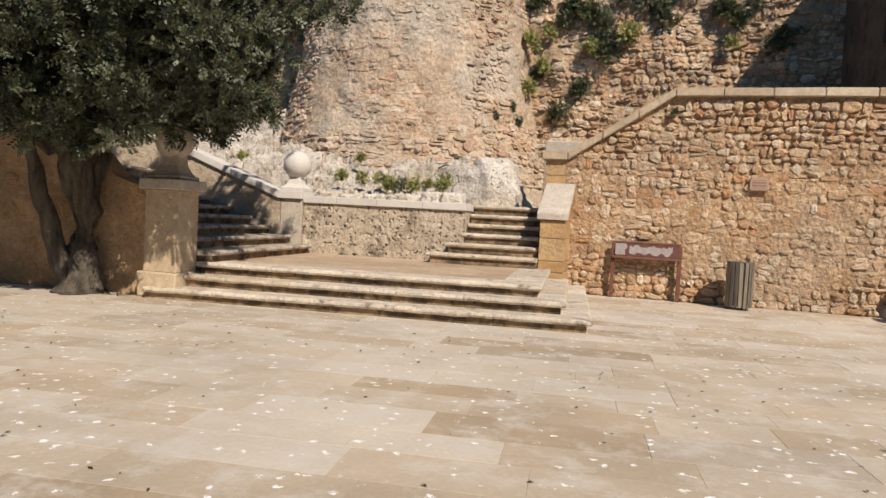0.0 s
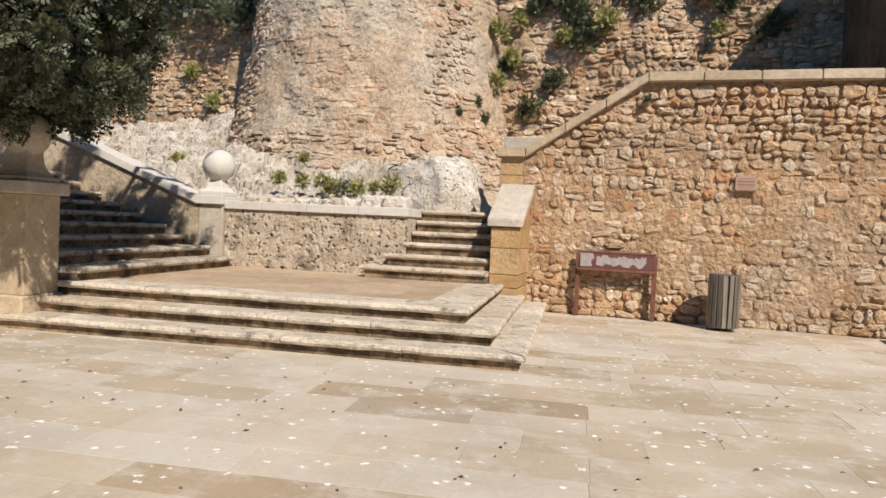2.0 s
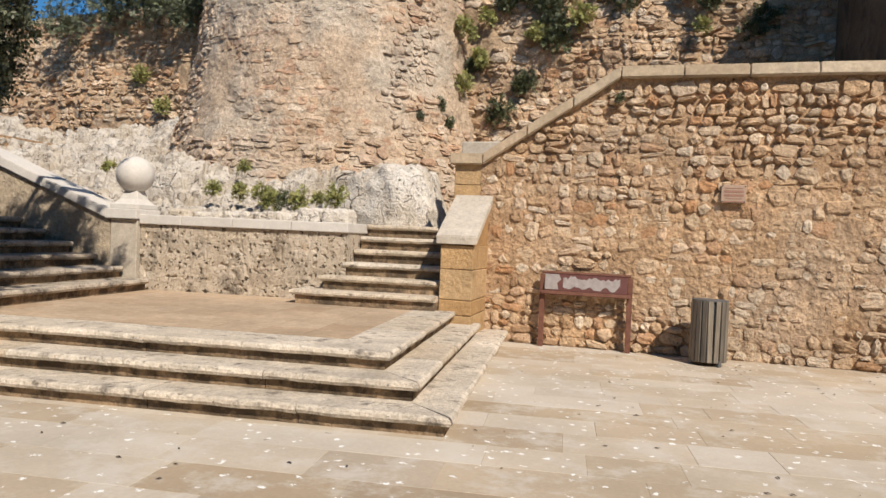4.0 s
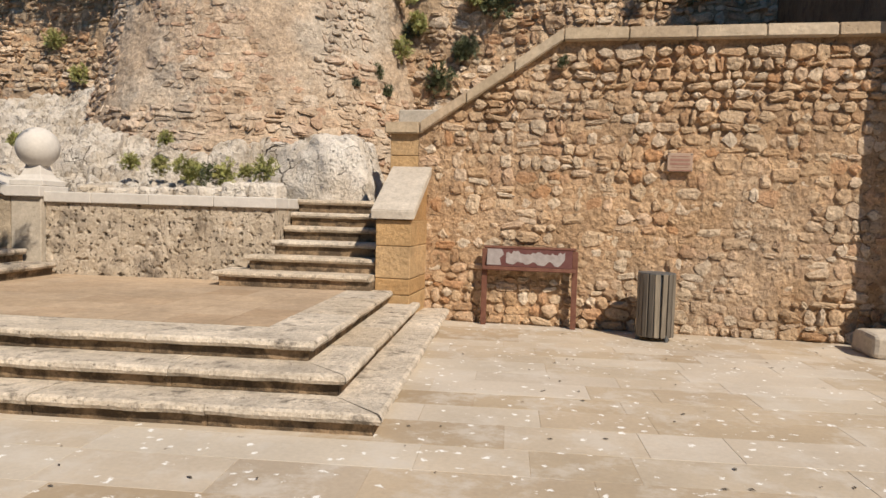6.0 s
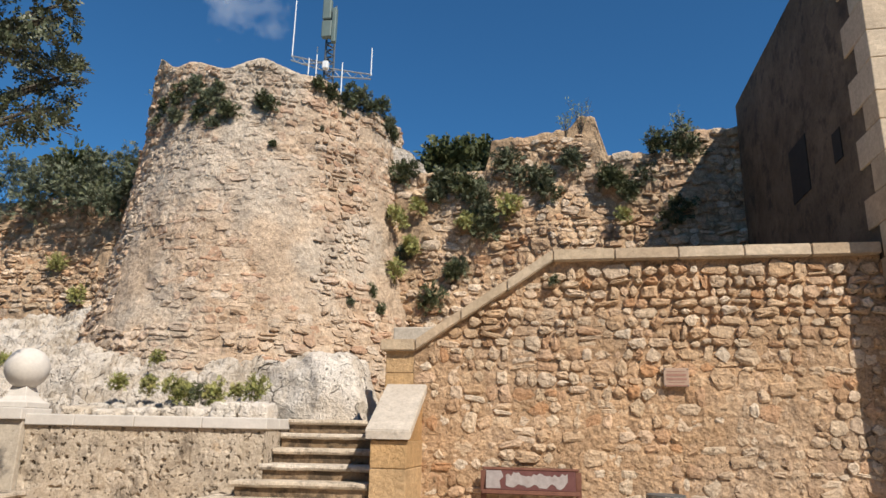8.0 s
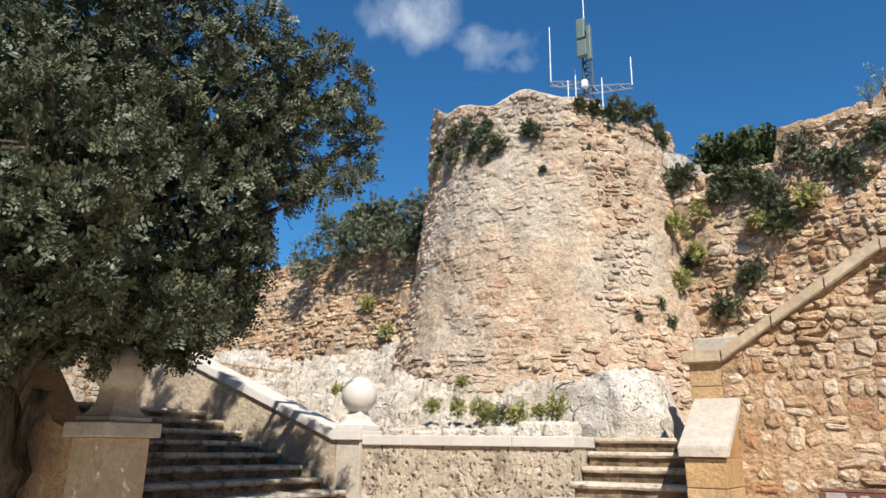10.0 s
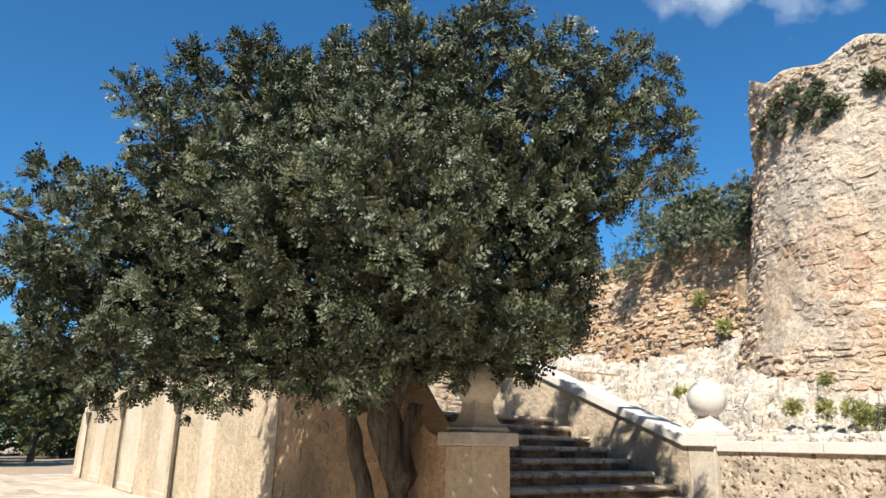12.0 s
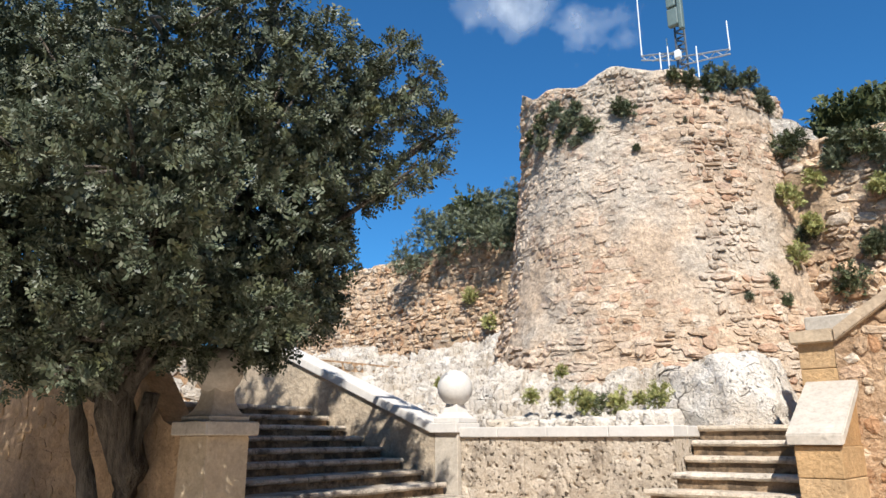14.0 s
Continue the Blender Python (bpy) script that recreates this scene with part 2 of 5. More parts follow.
WOOD = slat_mat()
RUST = plain_mat("rusty_red_steel", (0.12, 0.045, 0.03), (0.19, 0.085, 0.055), 14, 0.75, 0.4)
PANEL = plain_mat("peeling_panel_red", (0.10, 0.032, 0.028), (0.13, 0.05, 0.042), 10, 0.55, 0.2)
PEELED = plain_mat("peeled_panel_grey", (0.24, 0.20, 0.19), (0.36, 0.32, 0.30), 12, 0.6, 0.2)
STEEL = plain_mat("galvanised_steel", (0.45, 0.46, 0.47), (0.36, 0.37, 0.38), 6, 0.45, 0.1, 0.6)
DARKSTEEL = plain_mat("dark_mast_steel", (0.10, 0.11, 0.12), (0.16, 0.17, 0.18), 6, 0.5, 0.1, 0.5)
ANTENNA = plain_mat("antenna_grey_green", (0.11, 0.15, 0.14), (0.15, 0.19, 0.18), 5, 0.5, 0.1)
WHITEPLASTIC = plain_mat("white_plastic", (0.74, 0.75, 0.76), (0.66, 0.67, 0.68), 6, 0.4, 0.05)
SIGN = plain_mat("plaque_pale_tile", (0.44, 0.32, 0.24), (0.38, 0.26, 0.19), 18, 0.5, 0.1)
SIGNINK = plain_mat("plaque_red_ink", (0.27, 0.14, 0.10), (0.34, 0.19, 0.14), 20, 0.6, 0.1)
DARK = plain_mat("dark_opening", (0.02, 0.018, 0.016), (0.03, 0.026, 0.022), 5, 0.9, 0.1)


def floor_mat():
    n = Nodes("plaza_limestone")
    base = n.ramp(n.rand(), [(0, (0.39, 0.30, 0.205)), (0.2, (0.50, 0.41, 0.31)), (0.4, (0.54, 0.47, 0.385)), (0.6, (0.43, 0.34, 0.24)), (0.75, (0.51, 0.43, 0.34)), (0.92, (0.55, 0.48, 0.40)), (1, (0.32, 0.24, 0.16))])
    col = n.mix(1.0, base, n.ramp(n.noise(0.7, 6, 0.6), [(0.28, grey(0.80)), (0.72, grey(1.10))]), "MULTIPLY")
    fine = n.noise(30, 6, 0.65)
    col = n.mix(1.0, col, n.ramp(fine, [(0.3, grey(0.90)), (0.7, grey(1.07))]), "MULTIPLY")
    col = n.mix(n.ramp(n.noise(2.3, 9, 0.74), [(0.49, grey(0)), (0.62, grey(0.65))]), col, (0.555, 0.505, 0.445))
    col = n.mix(n.ramp(n.noise(1.5, 8, 0.72, (0.7, 1.5, 1)), [(0.60, grey(0)), (0.72, grey(0.5))]), col, (0.33, 0.25, 0.18))
    # small splashes of white
    v = n.voronoi(8.0).outputs["Distance"]
    w = n.maths("ADD", v, n.maths("MULTIPLY", n.maths("SUBTRACT", n.noise(16, 5, 0.75), 0.5), 1.5))
    spots = n.ramp(w, [(0.07, grey(1.0)), (0.13, grey(0))])
    col = n.mix(spots, col, (0.80, 0.78, 0.75))
    v2 = n.voronoi(2.3).outputs["Distance"]
    w2 = n.maths("ADD", v2, n.maths("MULTIPLY", n.maths("SUBTRACT", n.noise(11, 4, 0.7), 0.5), 0.5))
    col = n.mix(n.ramp(w2, [(0.0, grey(0.6)), (0.012, grey(0))]), col, (0.13, 0.10, 0.075))
    return n.finish(col, n.ramp(fine, [(0.2, grey(0.55)), (0.8, grey(0.8))]), n.maths("ADD", fine, n.noise(4, 3)), 0.25, 0.01, 0.3)


FLOOR = floor_mat()
TERRA = stone_mat("landing_paving", [(0.60, 0.47, 0.34), (0.64, 0.51, 0.38), (0.57, 0.43, 0.30)], 0.3, 0.4, (0.20, 0.14, 0.09), 0.66, 1.0, 0.25, 0.8)
JOINT = stone_mat("dusty_joint", [(0.52, 0.42, 0.31), (0.56, 0.46, 0.35)], 0.2, 0.3, (0.22, 0.16, 0.11), 0.7)

# ---------- mesh helpers ----------
PC, PS = math.cos(radians(5.5)), math.sin(radians(5.5))
TURN = Matrix.Rotation(radians(5.5), 4, "Z")


def W(u, v, z):
    """The landing's own grid (u along its front, v towards the back), turned a little against the retaining wall."""
    return Vector((0.45 + u * PC - v * PS, -4.84 + u * PS + v * PC, z))


def mesh(name, verts, faces, material, parent=None, label="", smooth=False):
    me = bpy.data.meshes.new(name)
    me.from_pydata([tuple(v) for v in verts], [], faces)
    me.materials.append(material)
    if smooth:
        me.polygons.foreach_set("use_smooth", [True] * len(me.polygons))
    me.update()
    ob = new(name, me)
    if parent is not None:
        ob.parent = parent
    if label:
        ob["label"] = label
    return ob


def part(name, bm, material, parent=None, label="", smooth=False):
    me = bpy.data.meshes.new(name)
    bmesh.ops.recalc_face_normals(bm, faces=bm.faces)
    bm.to_mesh(me)
    bm.free()
    me.materials.append(material)
    if smooth:
        me.polygons.foreach_set("use_smooth", [True] * len(me.polygons))
    ob = new(name, me)
    if parent is not None:
        ob.parent = parent
    if label:
        ob["label"] = label
    return ob


def empty(name, label="", category="", group="", kind=""):
    return tagged(new(name), label, category, group, kind)


def box(bm, x0, x1, y0, y1, z0, z1, bevel=0.0, m=None):
    r = bmesh.ops.create_cube(bm, size=1.0, matrix=Matrix.Translation(((x0 + x1) / 2, (y0 + y1) / 2, (z0 + z1) / 2)) @ Matrix.Diagonal((x1 - x0, y1 - y0, z1 - z0, 1)))
    vs = r["verts"]
    if bevel:
        es = list({e for v in vs for e in v.link_edges})
        out = bmesh.ops.bevel(bm, geom=es, offset=bevel, segments=2, profile=0.5, affect="EDGES")
        vs = list({v for f in out["faces"] for v in f.verts} | {v for v in vs if v.is_valid})
    if m is not None:
        bmesh.ops.transform(bm, matrix=m, verts=vs)
    return vs


def rough(bm, amount, scale=3.0, seed=0.0):
    """Uneven, worn surface: moves the vertices along smooth noise."""
    for v in bm.verts:
        v.co += amount * noise.noise_vector(v.co * scale + Vector((seed, seed * 1.7, 0)))


def tube(bm, pts, radii, seg=8, cap=True):
    rings = []
    for i, p in enumerate(pts):
        a, b = Vector(pts[max(0, i - 1)]), Vector(pts[min(len(pts) - 1, i + 1)])
        q = (b - a).to_track_quat("Z", "Y")
        rings.append([bm.verts.new(Vector(p) + q @ Vector((radii[i] * math.cos(6.28319 * k / seg), radii[i] * math.sin(6.28319 * k / seg), 0))) for k in range(seg)])
    for r0, r1 in zip(rings, rings[1:]):
        for k in range(seg):
            bm.faces.new((r0[k], r0[(k + 1) % seg], r1[(k + 1) % seg], r1[k]))
    if cap:
        bm.faces.new(list(reversed(rings[0])))
        bm.faces.new(rings[-1])


def lathe(bm, cx, cy, prof, seg=24, square=False):
    rings = []
    for r, z in prof:
        rings.append([bm.verts.new((cx + r * math.cos(6.28319 * k / seg), cy + r * math.sin(6.28319 * k / seg), z)) for k in range(seg)])
    for r0, r1 in zip(rings, rings[1:]):
        for k in range(seg):
            bm.faces.new((r0[k], r0[(k + 1) % seg], r1[(k + 1) % seg], r1[k]))
    bm.faces.new(list(reversed(rings[0])))
    bm.faces.new(rings[-1])


def prism(bm, pts, d0, d1, place):
    """A polygon pts (a, b) pushed from d0 to d1, placed by place(a, b, d)."""
    f = [bm.verts.new(place(a, b, d0)) for a, b in pts]
    g = [bm.verts.new(place(a, b, d1)) for a, b in pts]
    n = len(pts)
    bm.faces.new(f)
    bm.faces.new(list(reversed(g)))
    for i in range(n):
        bm.faces.new((f[i], g[i], g[(i + 1) % n], f[(i + 1) % n]))


# ---------- rubble masonry ----------
def courses(width, height, sx, sz, rng, gap=None, wave=0.6):
    """Roughly coursed rubble that fills a width x height field: blocky stones in wavering rows, some split, with rounded corners."""
    def bed(x, r):
        if r == 0:
            return 0.0
        return wave * sz * (noise.noise(Vector((x * 0.9, r * 3.7, width))) + 0.8 * noise.noise(Vector((x * 3.4, r * 5.1, 8.0))))

    out = []
    z, row = 0.0, 0
    while z < height:
        hz = sz * rng.choice((0.85, 0.95, 1.0, 1.1, 1.2, 1.35))
        x = -sx * rng.random()
        while x < width:
            w = sx * rng.choice((0.75, 0.85, 1.0, 1.15, 1.4, 1.9)) * rng.uniform(0.9, 1.1)
            lo = z + bed(x + w / 2, row)
            hi = max(lo + 0.5 * hz, z + hz + bed(x + w / 2, row + 1))
            if rng.random() < 0.10 and hi - lo > 1.15 * sz:
                m = lo + (hi - lo) * rng.uniform(0.35, 0.65)
                boxes = [(x, x + w, lo, m), (x, x + w, m, hi)]
            elif rng.random() < 0.12 and w > 1.1 * sx:
                m = x + w * rng.uniform(0.35, 0.65)
                boxes = [(x, m, lo, hi), (m, x + w, lo + 0.12 * hz * rng.random(), hi)]
            else:
                boxes = [(x, x + w, lo - 0.05 * hz * rng.random(), hi)]
            for x0, x1, z0, z1 in boxes:
                cx, cz = (x0 + x1) / 2, (z0 + z1) / 2
                size = min(x1 - x0, z1 - z0)
                if size < 0.035 or not 0.0 < cx < width or not 0.0 < cz < height:
                    continue
                g = gap(cx, cz) if gap else 0.012
                x0, x1 = x0 + g * rng.uniform(0.1, 1.0), x1 - g * rng.uniform(0.1, 1.0)
                z0, z1 = z0 + g * rng.uniform(0.1, 1.0), z1 - g * rng.uniform(0.1, 1.3)
                k = size * rng.uniform(0.20, 0.42)
                j = size * 0.10
                sk = (x1 - x0) * rng.uniform(-0.08, 0.08)
                tl = (z1 - z0) * rng.uniform(-0.12, 0.12)
                ring = [(x0 + k, z0), (x1 - k, z0 + tl), (x1, z0 + k + tl), (x1 + sk, z1 - k - tl), (x1 - k + sk, z1 - tl), (x0 + k + sk, z1 + tl), (x0 + sk, z1 - k), (x0, z0 + k)]
                ca, sa = math.cos(rng.uniform(-0.22, 0.22)), math.sin(rng.uniform(-0.22, 0.22))
                ring = [(cx + (p - cx) * ca - (q - cz) * sa, cz + (p - cx) * sa + (q - cz) * ca) for p, q in ring]
                ring = [(min(max(p + rng.uniform(-j, j), 0.0), width), min(max(q + rng.uniform(-j, j), 0.0), height)) for p, q in ring]
                out.append((cx, cz, ring))
            x += w
        z += hz
        row += 1
    return out


def stone_shape(cx, cz, ring, place, depth, rng):
    """A hewn stone: a ring sunk in the mortar, a shoulder and an uneven face."""
    n = len(ring)
    tilt_a, tilt_b = rng.uniform(-0.06, 0.06), rng.uniform(-0.06, 0.06)
    vs, fs = [], []
    for a, b in ring:
        vs.append(place(a, b, -0.03))
    for lo, hi, d0, d1 in ((0.86, 0.97, 0.5, 1.0), (0.42, 0.62, 0.8, 1.25)):
        for a, b in ring:
            k = rng.uniform(lo, hi)
            da, db = (a - cx) * k, (b - cz) * k
            vs.append(place(cx + da, cz + db, depth * rng.uniform(d0, d1) + tilt_a * da + tilt_b * db))
    vs.append(place(cx, cz, depth * rng.uniform(0.8, 1.2)))
    for i in range(n):
        j = (i + 1) % n
        fs.append((i, j, n + j, n + i))
        fs.append((n + i, n + j, 2 * n + j, 2 * n + i))
        fs.append((2 * n + i, 2 * n + j, 3 * n))
    return vs, fs


def masonry(parent, items, place, material, rng, depth=(0.02, 0.055), singles=0, pick=None, name="stone", rest="rubble", keep=None):
    """Stones of a wall: those of the picked stretch as parts, the others joined."""
    order = sorted(items, key=pick) if pick else list(items)
    V, F = [], []
    for idx, (cx, cz, ring) in enumerate(order):
        if keep and not keep(cx, cz):
            continue
        vs, fs = stone_shape(cx, cz, ring, place, rng.uniform(*(depth(cx, cz) if callable(depth) else depth)), rng)
        if idx < singles:
            c = place(cx, cz, 0)
            ob = mesh(name, [Vector(v) - c for v in vs], fs, material, parent)
            ob.location = c
        else:
            o = len(V)
            V.extend(vs)
            F.extend(tuple(o + k for k in f) for f in fs)
    if F:
        tagged(mesh(rest, V, F, material, parent), kind="stuff")

# ---------- ground ----------
bm = bmesh.new()
bmesh.ops.create_grid(bm, x_segments=60, y_segments=60, size=400)
ground = tagged(part("ground", bm, JOINT), "dusty tan ground under the paving slabs", "ground", kind="structure")
ground.location.z = -0.002

# ---------- rubble retaining wall ----------
rng = random.Random(7)
WALL_R = 5.45


def wall_top(x):
    """Height of the rubble under its coping."""
    if x < -0.42:
        return 2.50
    return min(3.69, 2.50 + (x + 0.42) * (3.69 - 2.50) / 1.85)


def wall_wear(cx, cz):
    """How far the pointing has gone: fully at the foot and in the upper courses, little between."""
    x = cx - 0.44
    n = noise.noise(Vector((x * 0.8, 2.0, cz * 1.1)))
    w = 0.8 * max(1.0 - cz / 0.75, (cz - 2.2) / 0.9, 0.0) + 0.9 * n
    return min(1.0, max(0.0, w))


def wall_depth(cx, cz):
    w = wall_wear(cx, cz)
    return 0.004 + 0.004 * w, 0.042 + 0.026 * w


wall_north = empty("wall_north", "tan rubble retaining wall of rough limestone set in mortar", "wall", kind="structure")
bm = bmesh.new()
prism(bm, [(-0.44, -0.1), (WALL_R, -0.1), (WALL_R, 3.69), (1.43, 3.69), (-0.44, 2.50)], 0.0, 0.5, lambda a, b, d: Vector((a, 0.06 + d, b)))
part("wall_body", bm, MORTAR, wall_north)
bm = bmesh.new()
V = []
for i in range(361):
    x = -0.44 + (WALL_R + 0.44) * i / 360
    col = []
    for j in range(241):
        z = wall_top(x) * j / 240
        q = Vector((x, 7.0, z))
        dy = 0.022 * noise.noise(q * 1.1) + 0.016 * noise.noise(q * 3.7) + 0.014 * noise.noise(q * 9) + 0.010 * noise.noise(q * 21)
        col.append(bm.verts.new((x, -0.001 + dy * 0.8 + 0.030 * wall_wear(x + 0.44, z), z)))
    V.append(col)
for a, b in zip(V, V[1:]):
    for j in range(240):
        bm.faces.new((a[j], b[j], b[j + 1], a[j + 1]))
part("mortar_bed", bm, MORTAR, wall_north, smooth=True)


items = courses(WALL_R + 0.44, 3.75, 0.165, 0.132, rng, lambda a, b: 0.008 + 0.010 * wall_wear(a, b))
items = [(cx, cz, [(a, min(b, wall_top(a - 0.44) - 0.005)) for a, b in ring]) for cx, cz, ring in items if cz < wall_top(cx - 0.44) - 0.03]
masonry(wall_north, items, lambda a, b, d: Vector((a - 0.44, 0.012 - d, b)), RUBBLE, rng, wall_depth, 300, lambda it: abs(it[0] - 2.2) + 0.6 * abs(it[1] - 1.2))

# coping of the wall: level, sloping, level again
wall_coping = empty("wall_coping", "weathered tan stone coping along the rubble wall", "coping", kind="structure")
path = [(-0.90, 2.645), (-0.42, 2.645), (1.43, 3.835), (5.44, 3.835)]


def coping_block(a, b, thick=0.15, y0=-0.09, y1=0.56):
    ax, az, bx, bz = *a, *b
    bm = bmesh.new()
    pts = [(ax, az - thick), (bx, bz - thick), (bx, bz), (ax, az)]
    prism(bm, pts, y0, y1, lambda p, q, d: Vector((p, d, q)))
    bmesh.ops.bevel(bm, geom=bm.edges[:], offset=0.012, segments=2, affect="EDGES")
    rough(bm, 0.006, 5)
    part("coping_stone", bm, TANCAP, wall_coping)


for (ax, az), (bx, bz) in zip(path, path[1:]):
    n = max(1, round(math.hypot(bx - ax, bz - az) / 0.78))
    for i in range(n):
        g = 0.004
        t0, t1 = i / n, (i + 1) / n
        coping_block((ax + (bx - ax) * t0 + g, az + (bz - az) * t0), (ax + (bx - ax) * t1 - g, az + (bz - az) * t1))

# ---------- stepped pillar at the end of the wall ----------
pillar = tagged(empty("wall_pillar"), "orange ashlar end pillar with a sloping pale cap slab", "pillar", kind="structure")
for z0, z1 in ((0.0, 0.42), (0.42, 0.62), (0.62, 1.02), (1.02, 1.34)):
    bm = bmesh.new()
    box(bm, -0.74, -0.30, -0.91, 0.01, z0 + 0.003, z1 - 0.003, 0.012)
    rough(bm, 0.008, 4, z0)
    part("ashlar_block", bm, ASHLAR, pillar)
bm = bmesh.new()
prism(bm, [(-0.90, 1.34), (0.0, 1.34), (0.0, 1.93)], -0.735, -0.305, lambda a, b, d: Vector((d, a, b)))
part("ashlar_wedge", bm, ASHLAR, pillar)
bm = bmesh.new()
prism(bm, [(-0.96, 1.345), (-0.96, 1.46), (0.0, 2.06), (0.0, 1.945)], -0.80, -0.25, lambda a, b, d: Vector((d, a, b)))
bmesh.ops.bevel(bm, geom=bm.edges[:], offset=0.012, segments=2, affect="EDGES")
part("cap_slab", bm, CAP, pillar, "pale lichen-spotted sloping slab")
for z0, z1 in ((1.9, 2.2), (2.2, 2.5)):
    bm = bmesh.new()
    box(bm, -0.83, -0.442, -0.004, 0.5, z0 + 0.003, z1 - 0.003, 0.01)
    part("ashlar_block", bm, ASHLAR, pillar)
bm = bmesh.new()
box(bm, -0.83, -0.442, 0.012, 0.5, 0.0, 1.9)
part("pillar_core", bm, ASHLAR, pillar)

# ---------- landing with its three steps ----------
RISE = 0.157


def step_stone(parent, place, D, h, a0, a1, mitre0=0.0, mitre1=0.0, seed=0.0, name="step_stone", crust=None):
    """One length of a step from a0 to a1: a tread slab with a rounded nosing over a set-back riser. mitre: how its ends run with depth. place(a, depth, height)."""
    tread = [(D, h), (0.03, h), (0.008, h - 0.014), (0.0, h - 0.04), (0.014, h - 0.066), (0.058, h - 0.076), (D, h - 0.076)]
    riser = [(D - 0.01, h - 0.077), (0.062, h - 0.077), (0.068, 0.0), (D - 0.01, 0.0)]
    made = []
    # risers get the darker material with the nosing's shade in its colour
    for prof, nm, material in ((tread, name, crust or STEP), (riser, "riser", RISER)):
        n = max(2, round((a1 - a0) / 0.15))
        bm = bmesh.new()
        rings = []
        for i in range(n + 1):
            t = i / n
            ring = []
            for d, z in prof:
                s, e = a0 + mitre0 * d, a1 + mitre1 * d
                p = place(s + (e - s) * t, d, z)
                w = noise.noise_vector(p * 4.0 + Vector((seed, 0, 0))) + 0.6 * noise.noise_vector(p * 11.0)
                ring.append(bm.verts.new(p + w * (0.009 if d < 0.1 and nm != "riser" else 0.003)))
            rings.append(ring)
        k = len(prof)
        for r0, r1 in zip(rings, rings[1:]):
            for j in range(k):
                bm.faces.new((r0[j], r1[j], r1[(j + 1) % k], r0[(j + 1) % k]))
        bm.faces.new(rings[0])
        bm.faces.new(list(reversed(rings[-1])))
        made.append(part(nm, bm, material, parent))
    return made[0]


landing = empty("landing_steps", "worn limestone landing with three rounded black-stained steps and shade-darkened risers", "steps", kind="structure")
rng = random.Random(11)
for k in range(3):
    uc, vf, z0 = 0.06 - 0.315 * k, -0.10 + 0.34 * k, RISE * k
    D = 0.55 if k == 2 else 0.40
    cuts, u = [], uc
    left = -5.80 if k == 0 else -5.44
    while u > left + 1.7:
        cuts.append(u)
        u -= rng.uniform(0.9, 1.5)
    cuts += [u, left]
    for i, (b, a) in enumerate(zip(cuts, cuts[1:])):
        step_stone(landing, lambda s, d, z, vf=vf, z0=z0: W(s, vf + d, z0 + z), D, RISE, a + 0.003, b - 0.003, 0, -1.0 if i == 0 else 0.0, k * 3.1 + i)
    end = 4.86 - 0.03 * k if k == 0 else (4.2 if k == 1 else 3.99)
    cuts, v = [], vf
    while v < end - 1.6:
        cuts.append(v)
        v += rng.uniform(0.9, 1.4)
    cuts += [v, end]
    for i, (a, b) in enumerate(zip(cuts, cuts[1:])):
        step_stone(landing, lambda s, d, z, uc=uc, z0=z0: W(uc - d, s, z0 + z), D, RISE, a + 0.003, b - 0.003, 1.0 if i == 0 else 0.0, 0, 40 + k * 3.1 + i)
bm = bmesh.new()
box(bm, -5.42, -1.05, 0.98, 4.5, 0.0, 3 * RISE - 0.012)
box(bm, -5.42, -0.62, 0.5, 4.5, 0.0, 2 * RISE - 0.012)
bmesh.ops.transform(bm, matrix=Matrix.Translation((0.45, -4.84, 0)) @ TURN, verts=bm.verts)
part("landing_core", bm, JOINT, landing)
# landing paving
n_u, n_v = 9, 7
for i in range(n_u):
    for j in range(n_v):
        du, dv = (5.42 - 1.11) / n_u, (4.45 - 1.16) / n_v
        u0, v0 = -5.42 + i * du, 1.165 + j * dv
        if u0 > -2.9 and v0 > 3.95:
            continue
        bm = bmesh.new()
        box(bm, u0 + 0.003, u0 + du - 0.003, v0 + 0.003, v0 + dv - 0.003, 0.40, 3 * RISE - 0.003)
        bmesh.ops.transform(bm, matrix=Matrix.Translation((0.45, -4.84, 0)) @ TURN, verts=bm.verts)
        part("paving_tile", bm, TERRA, landing)

# ---------- small upper stair beside the pillar ----------
upper = empty("upper_stair", "small flight of six worn stone steps beside the pillar", "steps", kind="structure")
UR = 0.185
for k in range(6):
    vf, z0 = 3.80 + 0.30 * k, 3 * RISE + UR * k
    left = (-2.80, -2.52, -2.26, -2.20, -2.20, -2.20)[k]
    right = -0.84 - 0.0 * k
    step_stone(upper, lambda s, d, z, vf=vf, z0=z0: W(s, vf + d, z0 + z), 0.42 if k < 5 else 1.6, UR, left, right, 1.0 if k < 2 else 0.0, 0.095, 80 + k)
    if k < 2:
        step_stone(upper, lambda s, d, z, left=left, z0=z0: W(left + d, s, z0 + z), 0.42, UR, vf, 4.40, 1.0, 0.0, 90 + k)
    bm = bmesh.new()
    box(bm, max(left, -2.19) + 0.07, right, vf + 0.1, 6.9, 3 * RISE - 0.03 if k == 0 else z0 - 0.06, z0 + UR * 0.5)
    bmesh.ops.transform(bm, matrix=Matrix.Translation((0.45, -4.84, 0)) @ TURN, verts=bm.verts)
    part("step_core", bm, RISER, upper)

# ---------- low wall of the landing, with coping, and its end pedestal ----------
PM = Matrix.Translation((0.45, -4.84, 0)) @ TURN


